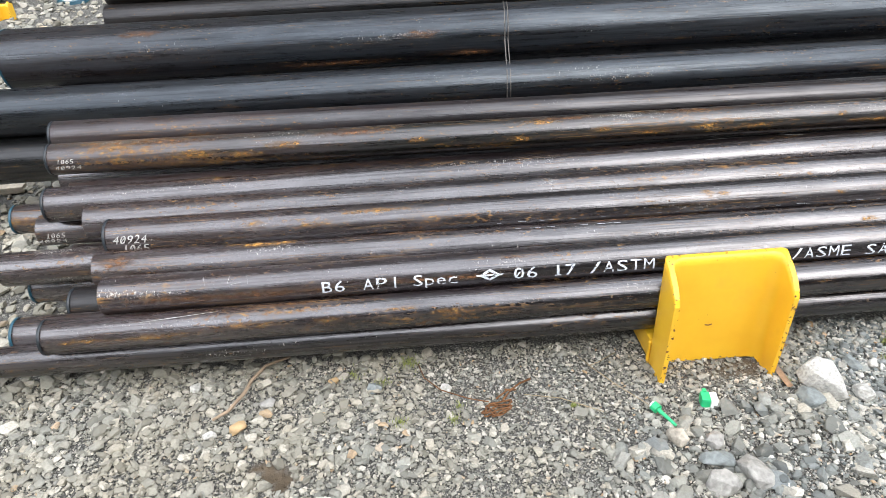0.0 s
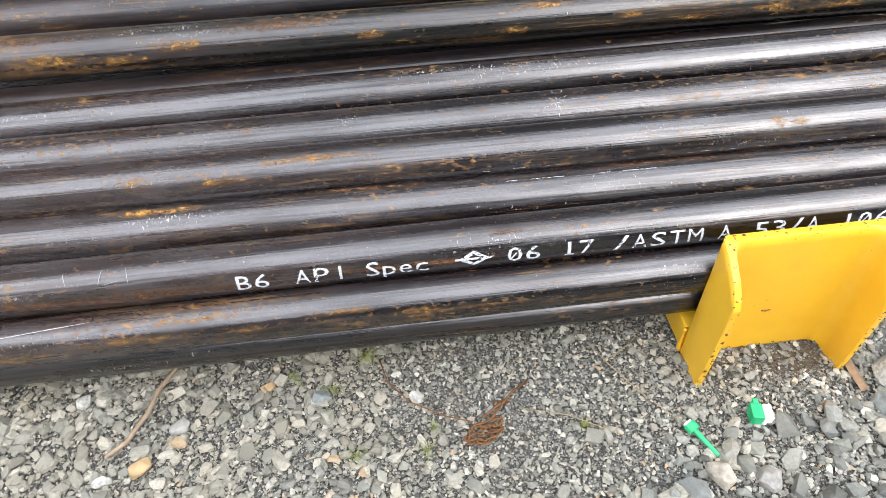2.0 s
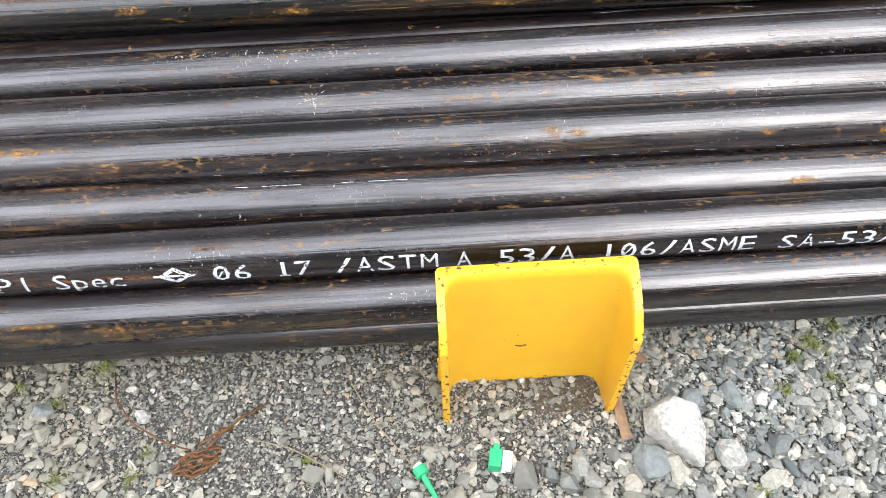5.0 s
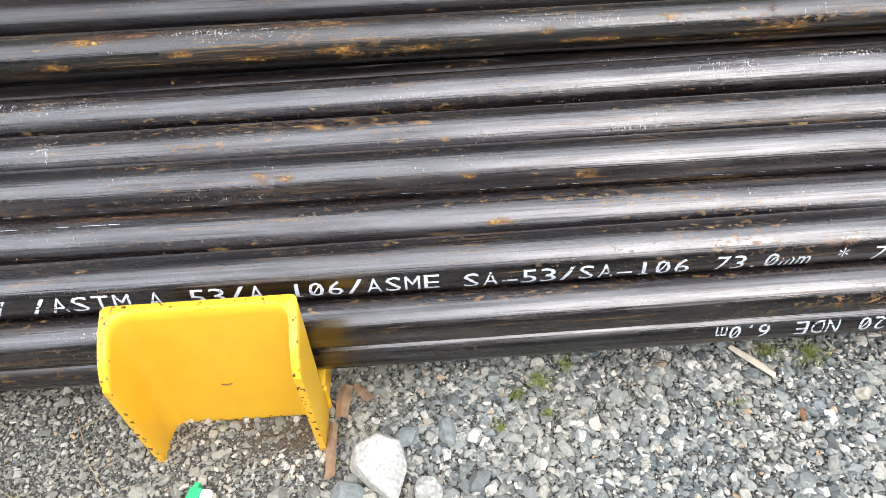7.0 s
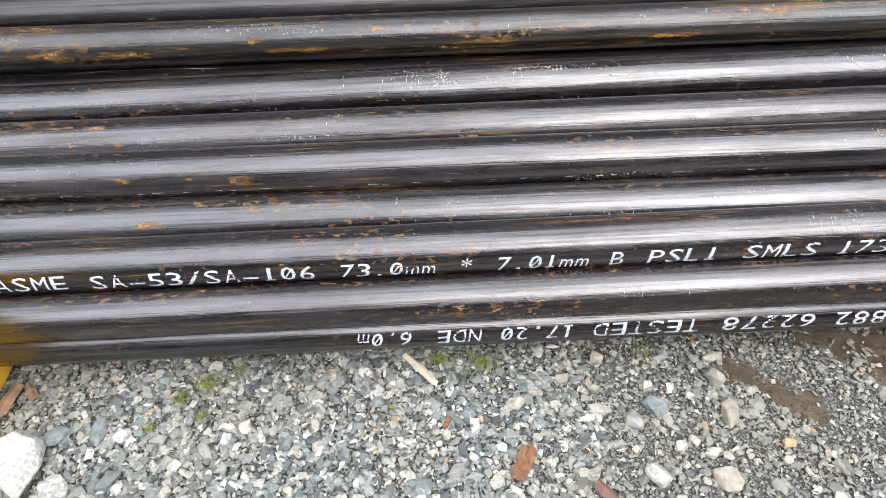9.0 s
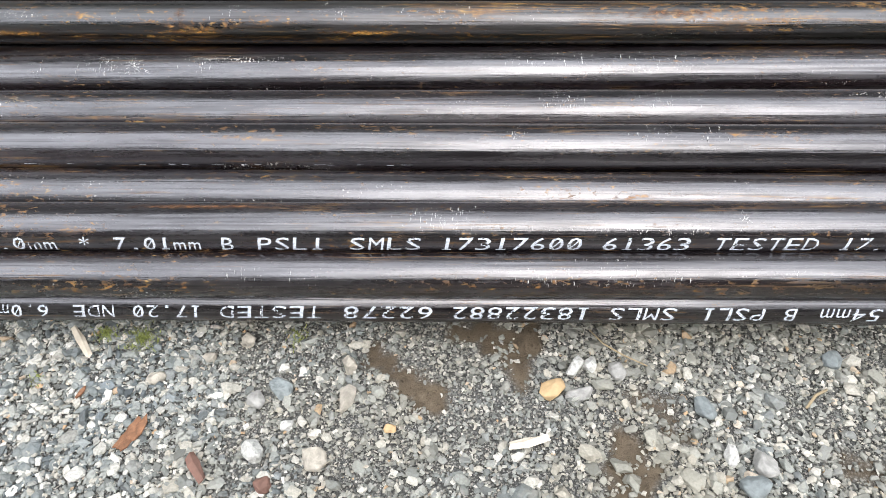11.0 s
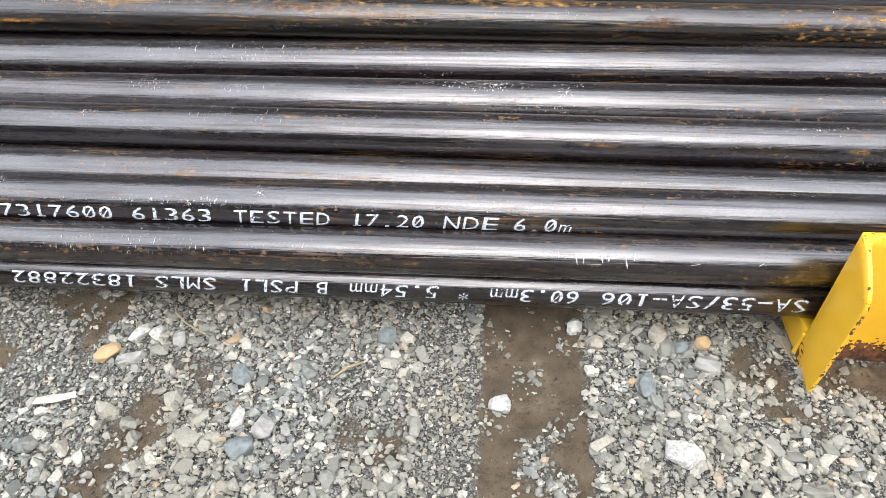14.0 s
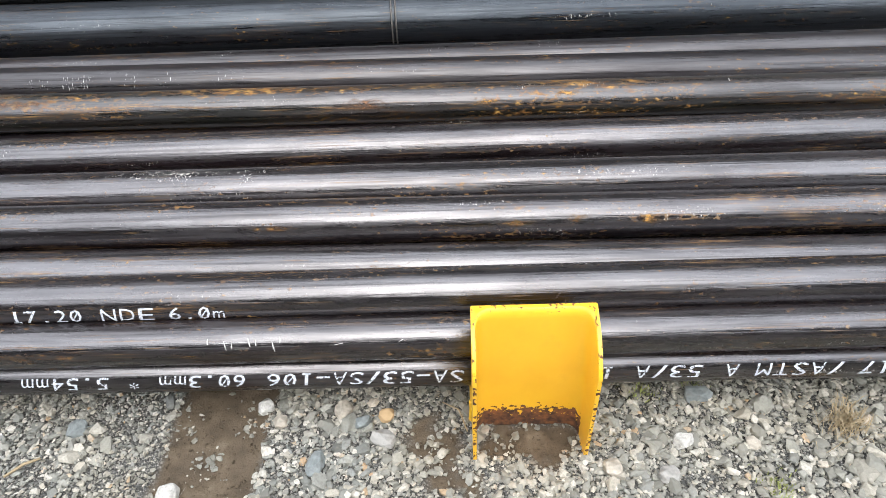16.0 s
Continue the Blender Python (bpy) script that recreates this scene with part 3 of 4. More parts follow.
for k, (y, z, r, x0, kind_) in enumerate((
        (0.050, 0.112, 0.036, -1.20, "clean"), (0.128, 0.122, 0.0355, -1.12, "black"), (0.238, 0.104, 0.0355, -1.25, "some"), (0.330, 0.112, 0.0365, -1.2, "clean"),
        (0.410, 0.112, 0.0365, -1.15, "clean"), (0.490, 0.112, 0.0365, -1.2, "clean"), (0.570, 0.112, 0.0365, -1.1, "clean"), (0.650, 0.112, 0.0365, -1.1, "clean"),
        (0.205, 0.172, 0.0355, -1.28, "some"), (0.290, 0.178, 0.0360, -1.00, "rusty"), (0.365, 0.176, 0.0355, -1.27, "some"), (0.455, 0.164, 0.0350, -1.37, "rusty"),
        (0.530, 0.178, 0.0350, -1.2, "clean"), (0.605, 0.178, 0.0350, -1.2, "clean"), (0.500, 0.246, 0.0355, -1.25, "clean"), (0.575, 0.240, 0.0340, -1.2, "clean"))):
    add_pipe("in%d" % k, x0, y, z, r, kind_, "dark steel pipe in the lower layers of a stack", (-0.001, -0.0005))
def end_ring(key, material, label):
    """A plastic protector round a pipe's open end."""
    ob, x0, radius = PIPE_AT[key]
    bm = bmesh.new()
    seg, outline = 40, [(-0.002, radius + 0.0005), (0.004, radius + 0.0007), (0.004, radius + 0.0002), (-0.0005, radius - 0.003), (-0.002, radius - 0.0035)]
    rings = [[bm.verts.new((x, r * math.cos(2 * math.pi * k / seg), r * math.sin(2 * math.pi * k / seg))) for k in range(seg)] for x, r in outline]
    for r0, r1 in zip(rings, rings[1:] + rings[:1]):
        for k in range(seg):
            bm.faces.new((r0[k], r1[k], r1[(k + 1) % seg], r0[(k + 1) % seg]))
    bmesh.ops.recalc_face_normals(bm, faces=bm.faces)
    part("end_ring", bm, material, ob, label, True)


DARK_PLASTIC = plain("dark_plastic", (0.015, 0.02, 0.025), 0.4, 0.2, 40)
BACK = "pipes of the rear stack"
add_pipe("a", -2.4, 0.775, 0.325, 0.064, "big", "large blue-black steel pipe in a bound bundle", (0.0014, -0.0011), 6.5, 0.008, BACK)
add_pipe("b", -1.50, 0.925, 0.430, 0.0835, "big", "very large blue-black steel pipe bound with wire", (0.0002, 0.0001), 6.5, 0.009, BACK)
add_pipe("c", -2.4, 0.745, 0.205, 0.063, "black", "large black steel pipe at the foot of a bundle", (0, 0), 6.5, 0.009, BACK)
add_pipe("c2", -1.4, 0.900, 0.271, 0.075, "black", "large black steel pipe inside a bundle", (0, 0), 6.5, 0.009, BACK)
add_pipe("c3", -1.3, 0.745, 0.102, 0.038, "black", "large black steel pipe at the foot of a bundle", (0, 0), 6.5, 0.009, BACK)
add_pipe("c4", -1.3, 0.885, 0.119, 0.075, "black", "large black steel pipe at the foot of a bundle", (0, 0), 6.5, 0.009, BACK)
add_pipe("c5", -1.3, 1.040, 0.136, 0.075, "black", "large black steel pipe at the foot of a bundle", (0, 0), 6.5, 0.009, BACK)
add_pipe("c6", -1.4, 1.055, 0.292, 0.075, "black", "large black steel pipe inside a bundle", (0, 0), 6.5, 0.009, BACK)
FAR = "pipes of the far stack"
for row in range(6):
    for k in range(7 - row):
        add_pipe("d%d%d" % (row, k), -1.50 + 0.04 * ((row * 3 + k) % 3), 1.50 + 0.052 * row + 0.104 * k, 0.115 + 0.0905 * row, 0.0515, "black", "glossy black steel pipe in a far stack", (0, 0), 6.0, 0.008, FAR)


for key in ("in0", "in2", "in11", "b"):
    end_ring(key, BLUE, "blue plastic end ring")
for key in ("second", "p5", "p7", "p8", "p9", "in1", "in9"):
    end_ring(key, DARK_PLASTIC, "dark end ring")


# ---- lettering on the pipes ----
def letter_shape(char):
    """One flat letter of the built-in font: vertices in units of its size, and faces."""
    cu = bpy.data.curves.new("letter", "FONT")
    cu.body = char
    cu.resolution_u = 2
    ob = bpy.data.objects.new("letter", cu)
    scene.collection.objects.link(ob)
    bpy.context.view_layer.update()
    me = bpy.data.meshes.new_from_object(ob.evaluated_get(bpy.context.evaluated_depsgraph_get()))
    v = np.array([p.co[:2] for p in me.vertices])
    f = [tuple(p.vertices) for p in me.polygons]
    bpy.data.objects.remove(ob)
    bpy.data.curves.remove(cu)
    bpy.data.meshes.remove(me)
    return v, f


LETTERS = {c: letter_shape(c) for c in "0123456789ABDEILMNPSTcemp/-.*"}
NARROW = {"1": 0.2, "I": 0.15, ".": 0.2, "*": 0.6, "/": 0.8}


def glyphs(text, width, height, slant=0.0):
    """Machine-printed letters, each filling its own cell of one width: vertices and faces."""
    cell, cap = width / (len(text) - 0.2), 0.73
    V, F, base = [], [], 0
    for k, c in enumerate(text):
        v, f = LETTERS[c]
        lo, hi = v.min(0), v.max(0)
        wide = NARROW.get(c, 0.8) * cell
        x = (v[:, 0] - lo[0]) / (hi[0] - lo[0]) * wide + k * cell + (0.8 * cell - wide) / 2
        y = (v[:, 1] - cap / 2) * (height / cap)
        V.append(np.stack([x + slant * y, y], -1))
        F += [tuple(i + base for i in face) for face in f]
        base += len(v)
        bars = {"0": [(0.16, -0.30), (0.26, -0.30), (0.66, 0.30), (0.56, 0.30)], "1": [(0.15, -0.5), (0.68, -0.5), (0.68, -0.4), (0.15, -0.4)], ".": [(0.28, -0.5), (0.52, -0.5), (0.52, -0.34), (0.28, -0.34)]}
        if c in bars:
            bar = np.array(bars[c]) * (cell, height)
            V.append(bar + np.outer(bar[:, 1] * slant, (1, 0)) + (k * cell, 0))
            F.append((base, base + 1, base + 2, base + 3))
            base += 4
    return np.concatenate(V), F


def diamond_mark(width, height):
    """A plain diamond outline with a bar through it."""
    a = np.array([[0, 0], [0.5, 0.5], [1, 0], [0.5, -0.5], [0.22, 0], [0.5, 0.28], [0.78, 0], [0.5, -0.28], [-0.1, 0.07], [1.1, 0.07], [1.1, -0.07], [-0.1, -0.07]])
    return a * (width, height), [(0, 1, 5, 4), (1, 2, 6, 5), (2, 3, 7, 6), (3, 0, 4, 7), (8, 9, 10, 11)]


def lettering(key, words, angle, height, flipped=False, material=STENCIL, name="stencilled_word", label="white stencilled letters", slant=0.0):
    """Words wrapped on a pipe. words: (x of the near end, x of the far end, text). angle: degrees above level, on the side that faces the open yard."""
    ob, x0, radius = PIPE_AT[key]
    for xa, xb, text, *turn in words:
        v, f = diamond_mark(xb - xa, height) if text == "<>" else glyphs(text, xb - xa, height, slant if xa > 0.6 or slant > 0.2 else 0.0)
        bm = bmesh.new()
        vs = [bm.verts.new((px, py, 0)) for px, py in v]
        for face in f:
            bm.faces.new([vs[k] for k in face])
        for k in range(-6, 7):
            bmesh.ops.bisect_plane(bm, geom=bm.verts[:] + bm.edges[:] + bm.faces[:], plane_co=(0, k * height / 10, 0), plane_no=(0, 1, 0))
        tilt = radians(angle + (turn[0] if turn else 0.0) + (min(8.0, max(0.0, (0.5 - xa) * 16)) if key == "text" else 0.0))
        for p in bm.verts:
            px, py = (xb - xa - p.co.x, -p.co.y) if flipped else (p.co.x, p.co.y)
            q, r = tilt + py / radius, radius + 0.0005
            p.co = (px + xa - x0, -r * math.cos(q), r * math.sin(q))
        part(name, bm, material, ob, label)


lettering("text", (
    (-0.598, -0.556, "B6"), (-0.522, -0.452, "API"), (-0.428, -0.345, "Spec"), (-0.305, -0.262, "<>"), (-0.238, -0.193, "06"), (-0.163, -0.120, "17"),
    (-0.092, 0.033, "/ASTM"), (0.055, 0.074, "A"), (0.106, 0.200, "53/A"), (0.231, 0.421, "106/ASME"), (0.452, 0.742, "SA-53/SA-106"), (0.776, 0.900, "73.0mm"),
    (0.931, 0.949, "*"), (0.981, 1.101, "7.01mm"), (1.130, 1.147, "B"), (1.180, 1.272, "PSL1"), (1.307, 1.404, "SMLS"), (1.430, 1.623, "17317600"),
    (1.652, 1.769, "61363"), (1.802, 1.941, "TESTED"), (1.971, 2.075, "17.20"), (2.103, 2.179, "NDE"), (2.201, 2.281, "6.0m")), 4, 0.0235, slant=0.16)
lettering("front", (
    (0.788, 0.862, "6.0m"), (0.898, 0.958, "NDE"), (0.985, 1.085, "17.20"), (1.112, 1.258, "TESTED"), (1.291, 1.418, "62278"), (1.447, 1.642, "18322882"),
    (1.670, 1.763, "SMLS"), (1.800, 1.887, "PSL1"), (1.915, 1.931, "B"), (1.965, 2.095, "5.54mm"), (2.124, 2.142, "*"), (2.171, 2.298, "60.3mm"),
    (2.330, 2.618, "SA-53/SA-106"), (2.645, 2.836, "106/ASME"), (2.866, 2.962, "53/A"), (2.995, 3.015, "A"), (3.040, 3.163, "/ASTM"), (3.187, 3.231, "17"), (3.26, 3.304, "06")), 15, 0.0222, True, STENCIL_WORN, slant=0.16)
lettering("p5", ((-1.01, -0.945, "40924", 14), (-0.995, -0.945, "1065", -16)), 6, 0.017, False, CHALK, "marker_writing", "white hand-written numbers", 0.3)
lettering("in10", ((-1.266, -1.204, "40924", -18), (-1.245, -1.203, "1065", 6)), 0, 0.0125, False, CHALK, "marker_writing", "white hand-written numbers", 0.3)
lettering("p8", ((-1.205, -1.168, "1065", 12), (-1.212, -1.155, "40924", -12)), 0, 0.010, False, CHALK, "marker_writing", "white hand-written numbers", 0.3)


def strokes(key, items, name, label, material):
    """Thin strokes of paint on a pipe: (x, degrees above level, run along x, run in degrees, width)."""
    ob, x0, radius = PIPE_AT[key]
    bm = bmesh.new()
    for x, q, dx, dq, w in items:
        length = math.hypot(dx, radians(dq) * radius)
        nx, nq = -radians(dq) * radius / length * w / 2, dx / length * w / 2 / radius
        rows = []
        n = max(2, int(abs(dq) / 8) + 2)
        for k in range(n):
            u = k / (n - 1)
            t = 1 - 0.6 * abs(2 * u - 1)
            rows.append([bm.verts.new((x + dx * u + sgn * nx * t - x0, -(radius + 0.0006) * math.cos(radians(q + dq * u) + sgn * nq * t), (radius + 0.0006) * math.sin(radians(q + dq * u) + sgn * nq * t))) for sgn in (-1, 1)])
        for a, b in zip(rows, rows[1:]):
            bm.faces.new((a[0], a[1], b[1], b[0]))
    return tagged(part(name, bm, material, ob, label), kind="stuff" if len(items) > 1 else "")


def splash(key, x, q, size, count, seed, material=CHALK, label="splash of pale paint"):
    r = random.Random(seed)
    items = []
    for _ in range(count):
        a, d = r.uniform(0, 6.283), size * abs(r.gauss(0, 0.5))
        ln = r.uniform(0.001, 0.004) + d * 0.25
        items.append((x + d * math.cos(a), q + math.degrees(d * math.sin(a) / 0.036), ln * math.cos(a) + 0.0003, math.degrees(ln * math.sin(a) / 0.036), r.uniform(0.0006, 0.0018)))
    strokes(key, items, "paint_splash", label, material)


def lime(key, xa, xb, qa, qb, count, seed, upright=1.0):
    """Runs and specks of lime, in clusters."""
    r = random.Random(seed)
    items = []
    heads = [r.uniform(xa, xb) for _ in range(max(4, count // 10))]
    for _ in range(int(count * 1.8)):
        x = r.choice(heads) + r.gauss(0, 0.016)
        items.append((x, r.uniform(qa, qb), r.gauss(0, 0.0005) + 0.0002, upright * abs(r.gauss(0, 4.5)) + 0.7, r.uniform(0.0004, 0.0014)))
    tagged(strokes(key, items, "lime_specks", "white lime specks", CHALK), kind="stuff")


splash("p6", -0.123, 62, 0.016, 34, 1)
splash("p6", 2.280, 66, 0.012, 24, 2)
splash("p6", 0.767, 70, 0.010, 16, 3, STRAW, "yellowish smear")
splash("p7", 0.922, 60, 0.016, 40, 4)
splash("text", 1.838, 62, 0.010, 18, 5)
def rust_patch(key, x, q, long, wide, material, label, strength=0.44):
    """A stain of rust wrapped on a pipe: its middle at x and q degrees above level, long in metres, wide in degrees."""
    ob, x0, radius = PIPE_AT[key]
    long *= 1.5
    bm = bmesh.new()
    thick = bm.verts.layers.float.new("thick")
    rows, cols = 8, 14
    grid = []
    for i in range(rows + 1):
        u = 2 * i / rows - 1
        line = []
        for k in range(cols + 1):
            w = 2 * k / cols - 1
            a = radians(q + u * wide / 2)
            p = bm.verts.new((x + w * long / 2 - x0, -(radius + 0.0003) * math.cos(a), (radius + 0.0003) * math.sin(a)))
            p[thick] = max(0.0, strength * (1 - math.hypot(u, w) ** 1.5))
            line.append(p)
        grid.append(line)
    for r0, r1 in zip(grid, grid[1:]):
        for k in range(cols):
            bm.faces.new((r0[k], r0[k + 1], r1[k + 1], r1[k]))
    part("rust_patch", bm, material, ob, label, True)


for x, q, long, wide in ((0.044, 20, 0.05, 50), (-0.10, 58, 0.10, 40), (-0.155, 0, 0.07, 36), (-0.395, 18, 0.05, 45), (-0.70, 28, 0.10, 55), (-0.80, 2, 0.12, 40), (-0.905, 15, 0.12, 60), (-1.08, 48, 0.09, 40),
                         (0.287, 8, 0.06, 45), (0.622, 26, 0.035, 40), (0.155, -4, 0.09, 26), (0.70, -2, 0.14, 26), (0.42, 0, 0.12, 26), (1.0, 2, 0.12, 24), (2.67, 26, 0.05, 45), (2.82, 44, 0.06, 30), (1.30, 0, 0.16, 24)):
    rust_patch("p8", x, q, long, wide, RUST_ORANGE, "orange rust stain")
for x, q, long, wide in ((0.984, 48, 0.018, 90), (-0.06, 72, 0.20, 36), (-0.55, 60, 0.22, 50), (0.25, 80, 0.30, 40), (2.45, 24, 0.10, 70), (1.8, 52, 0.2, 40), (-0.95, 70, 0.24, 50)):
    rust_patch("p8", x, q, long, wide, RUST_BROWN, "brown rust stain")
for x, q, long, wide in ((0.19, 50, 0.035, 60), (0.224, 46, 0.03, 40), (0.472, 26, 0.04, 30), (0.634, 20, 0.05, 36), (2.707, 22, 0.05, 30), (2.80, 33, 0.035, 40), (2.908, 29, 0.05, 40), (2.33, 23, 0.07, 26), (-0.735, 40, 0.05, 60), (-0.50, 62, 0.22, 26), (-0.62, 30, 0.10, 36)):
    rust_patch("p5", x, q, long, wide, RUST_ORANGE, "orange rust stain", 0.4)
for x, q, long, wide in ((-0.42, 100, 0.24, 30), (-0.72, 86, 0.16, 40), (0.505, 39, 0.05, 26), (0.02, 98, 0.30, 24), (-1.0, 50, 0.08, 70)):
    rust_patch("p4", x, q, long, wide, RUST_BROWN if q > 90 or x < -0.9 else RUST_ORANGE, "rust stain along the pipe", 0.48)
for x, q, long, wide in ((-0.37, 23, 0.035, 30), (-0.59, 22, 0.05, 30), (-0.66, 58, 0.18, 24), (-0.46, 40, 0.10, 24), (-1.045, 14, 0.13, 36), (-0.74, 28, 0.14, 40), (-0.90, 10, 0.16, 40), (-0.36, 25, 0.05, 30)):
    rust_patch("second", x, q, long, wide, RUST_ORANGE, "orange rust stain", 0.4)
for x, q, long, wide in ((-0.24, 64, 0.07, 24), (-0.72, 6, 0.24, 40), (-0.36, 12, 0.26, 30), (-0.88, 10, 0.2, 40), (1.10, 96, 0.28, 24)):
    rust_patch("text", x, q, long, wide, RUST_BROWN, "brown rust stain", 0.48)
for x, q, long, wide in ((-0.20, 128, 0.5, 30), (0.35, 126, 0.4, 30)):
    rust_patch("a", x, q, long, wide, RUST_BROWN, "brown rust stain along the pipe")
for x, q, long, wide in ((-0.22, -20, 0.16, 20), (-1.12, 50, 0.14, 30), (-0.6, -28, 0.4, 24), (-0.35, 20, 0.12, 30)):
    rust_patch("b", x, q, long, wide, RUST_BROWN, "brown rust stain", 0.45)


strokes("text", [(-0.815, 72, 0.004, -30, 0.0006), (-0.765, 75, -0.006, -35, 0.0008), (-0.765, 40, 0.02, 6, 0.0006), (-0.735, 72, 0.002, -34, 0.0006)], "scratch_mark", "pale scratches", CHALK)
strokes("second", [(-0.93, 60, 0.14, 20, 0.0012)], "scratch_mark", "long pale scratch", CHALK)
strokes("p7b", [(0.30, 95, 0.08, 8, 0.002), (0.38, 103, 0.10, -2, 0.0022), (0.48, 101, 0.07, -14, 0.0018)], "scratch_mark", "curved pale scratch", CHALK)
strokes("second", [(2.262 + 0.017 * k + 0.006 * (k % 2), 52 - 6 * (k % 3), 0.003 * (k % 2), -14 - 9 * (k % 2), 0.0022) for k in range(7)] + [(2.27, 40, 0.05, 2, 0.0016), (2.30, 26, 0.02, 0, 0.0016), (2.44, 30, 0.012, 4, 0.002), (2.53, 34, 0.006, 6, 0.002)], "worn_writing", "worn unreadable white writing", CHALK)
lime("p7", 0.70, 1.05, 35, 85, 90, 11)
lime("p7", 1.55, 1.95, 40, 90, 70, 12)
lime("p6", 1.55, 1.85, 45, 95, 60, 13)
lime("p5", 1.50, 1.85, 50, 95, 40, 14)
lime("second", 1.15, 1.75, 15, 60, 90, 15)
lime("text", 1.20, 1.75, 35, 90, 50, 16)
lime("p8", 0.85, 1.6, 30, 85, 60, 17)
lime("p8", 2.6, 3.4, 60, 110, 60, 18)
lime("p9", 1.6, 2.2, 10, 50, 60, 19)
lime("p9b", 1.9, 2.9, 60, 110, 50, 20)
lime("text", -0.95, -0.2, 20, 80, 18, 21, 0.4)
lime("second", -1.05, 0.0, 10, 60, 50, 22, 0.4)
lime("p4", -0.9, 0.0, 30, 90, 40, 23, 0.4)
lime("p5", -0.95, 0.4, 30, 90, 45, 24, 0.4)
lime("p6", -0.95, 0.4, 40, 95, 45, 25, 0.4)
lime("p9", -1.1, 0.3, 40, 90, 45, 26, 0.4)
lime("a", -1.5, 0.3, 30, 80, 30, 27, 0.4)
lime("b", -1.3, 0.3, 10, 70, 30, 28, 0.4)
strokes("p5", [(-0.25 + 0.036 * k + 0.008 * (k % 3), -6 + 1.5 * (k % 2), 0.010 + 0.008 * (k % 4 == 1), 0, 0.0015) for k in range(46) if k % 7 != 5], "stencilled_bars", "half-hidden white stencilled marks", STENCIL)
strokes("p4", [(-0.22 + 0.034 * k, 80, 0.016 * (1 + k % 2), 0, 0.0018) for k in range(7) if k != 3], "stencilled_bars", "half-hidden white stencilled marks", STENCIL)


# ---- yellow stakes ----
def stake(x0, x1, name_label, beam_top, beam_over, ground_z=-0.012, top=0.246, y=-0.05, worn=1.0, bare=0.0, section=0.009, round_out=0.008, web_lift=0.0):
    """A short channel standing on edge with its flanges cut to points, and the bearer that the pipes lie on."""
    root = tagged(new("rack_stake"), name_label, "rack stake", "yellow stakes of the pipe rack")
    root.matrix_world = Matrix.Translation(((x0 + x1) / 2, y, 0))
    w, t, fil = (x1 - x0) / 2, section, 0.026
    yb, yf = 0.004, -0.072

    def outline(inset):
        """The channel's section, from one flange tip to the other."""
        pts = []
        ys = list(np.linspace(yf, yb - fil - 0.006, 9))
        for y in ys:
            pts.append((-w + inset, y))
        f = round_out if inset == 0 else 0.022
        cx, cy = -w + inset + f, yb - inset - f
        for k in range(1, 7):
            q = math.pi - (math.pi / 2) * k / 6
            pts.append((cx + f * math.cos(q), cy + f * math.sin(q)))
        for k in range(1, 8):
            pts.append((cx + (2 * (w - inset - f)) * k / 8, yb - inset))
        for k in range(0, 7):
            q = math.pi / 2 * (1 - k / 6)
            pts.append((-cx + f * math.cos(q), cy + f * math.sin(q)))
        for y in ys[::-1][1:]:
            pts.append((w - inset, y))
        return pts

    def span(y):
        hi = np.interp(y, [yf, yf + 0.004, yf + 0.02, -0.012, 1], [0.190, 0.202, 0.222, top, top])
        lo = np.interp(y, [yf, -0.063, -0.03, -0.015, 1], [0.186, ground_z, ground_z, ground_z + web_lift, ground_z + web_lift])
        return lo, hi

    bm = bmesh.new()
    wear = bm.verts.layers.float.new("edge_wear")
    grid = []
    outer, inner = outline(0.0), outline(t)
    heights = [0.0, 0.012] + list(np.linspace(0.06, 1.0, 12))
    levels = len(heights) - 1
    for ring in (outer, inner):
        cols = []
        for x, y in ring:
            lo, hi = span(y)
            col = []
            for k in range(levels + 1):
                u = heights[k]
                v = bm.verts.new((x, y, lo + (hi - lo) * u))
                v[wear] = worn * max(0.0, 0.9 - (hi - lo) * (1 - u) / 0.012, 0.9 - (y - yf) / 0.006 if y < yf + 0.006 else 0, (1.15 if k == 0 and y < -0.03 else 0.0), 0.8 - (hi - lo) * u / (0.02 * worn))
                if bare and y > -0.02:
                    v[wear] = max(v[wear], min(3.0, (bare - (hi - lo) * u) / 0.009))
                col.append(v)
            cols.append(col)
        grid.append(cols)
    n = len(outer)
    for cols in grid:
        for a in range(n - 1):
            for k in range(levels):
                bm.faces.new((cols[a][k], cols[a + 1][k], cols[a + 1][k + 1], cols[a][k + 1])).smooth = True
    o, i = grid
    for a in range(n - 1):
        bm.faces.new((o[a][0], o[a + 1][0], i[a + 1][0], i[a][0]))
        bm.faces.new((o[a][levels], o[a + 1][levels], i[a + 1][levels], i[a][levels]))
    for k in range(levels):
        for a in (0, n - 1):
            bm.faces.new((o[a][k], o[a][k + 1], i[a][k + 1], i[a][k]))
    bmesh.ops.recalc_face_normals(bm, faces=bm.faces)
    part("channel", bm, YELLOW, root, "bent yellow channel with chipped edges")
    for side in (-1, 1):
        bm = bmesh.new()
        bead = random.Random(3 + side)
        add_tube(bm, [(side * (w + 0.0005), 0.005 + bead.uniform(-0.001, 0.001), -0.01 + 0.006 * k) for k in range(12)], 0.0034, 8, lambda u: bead.uniform(0.8, 1.2))
        part("weld_bead", bm, YELLOW, root, "painted weld bead", True)
    bm = bmesh.new()
    add_box(bm, -w - beam_over, w + beam_over, 0.006, 1.15, 0.012, beam_top, 0.004)
    part("bearer", bm, YELLOW, root, "yellow steel bearer under the pipes")
    return root


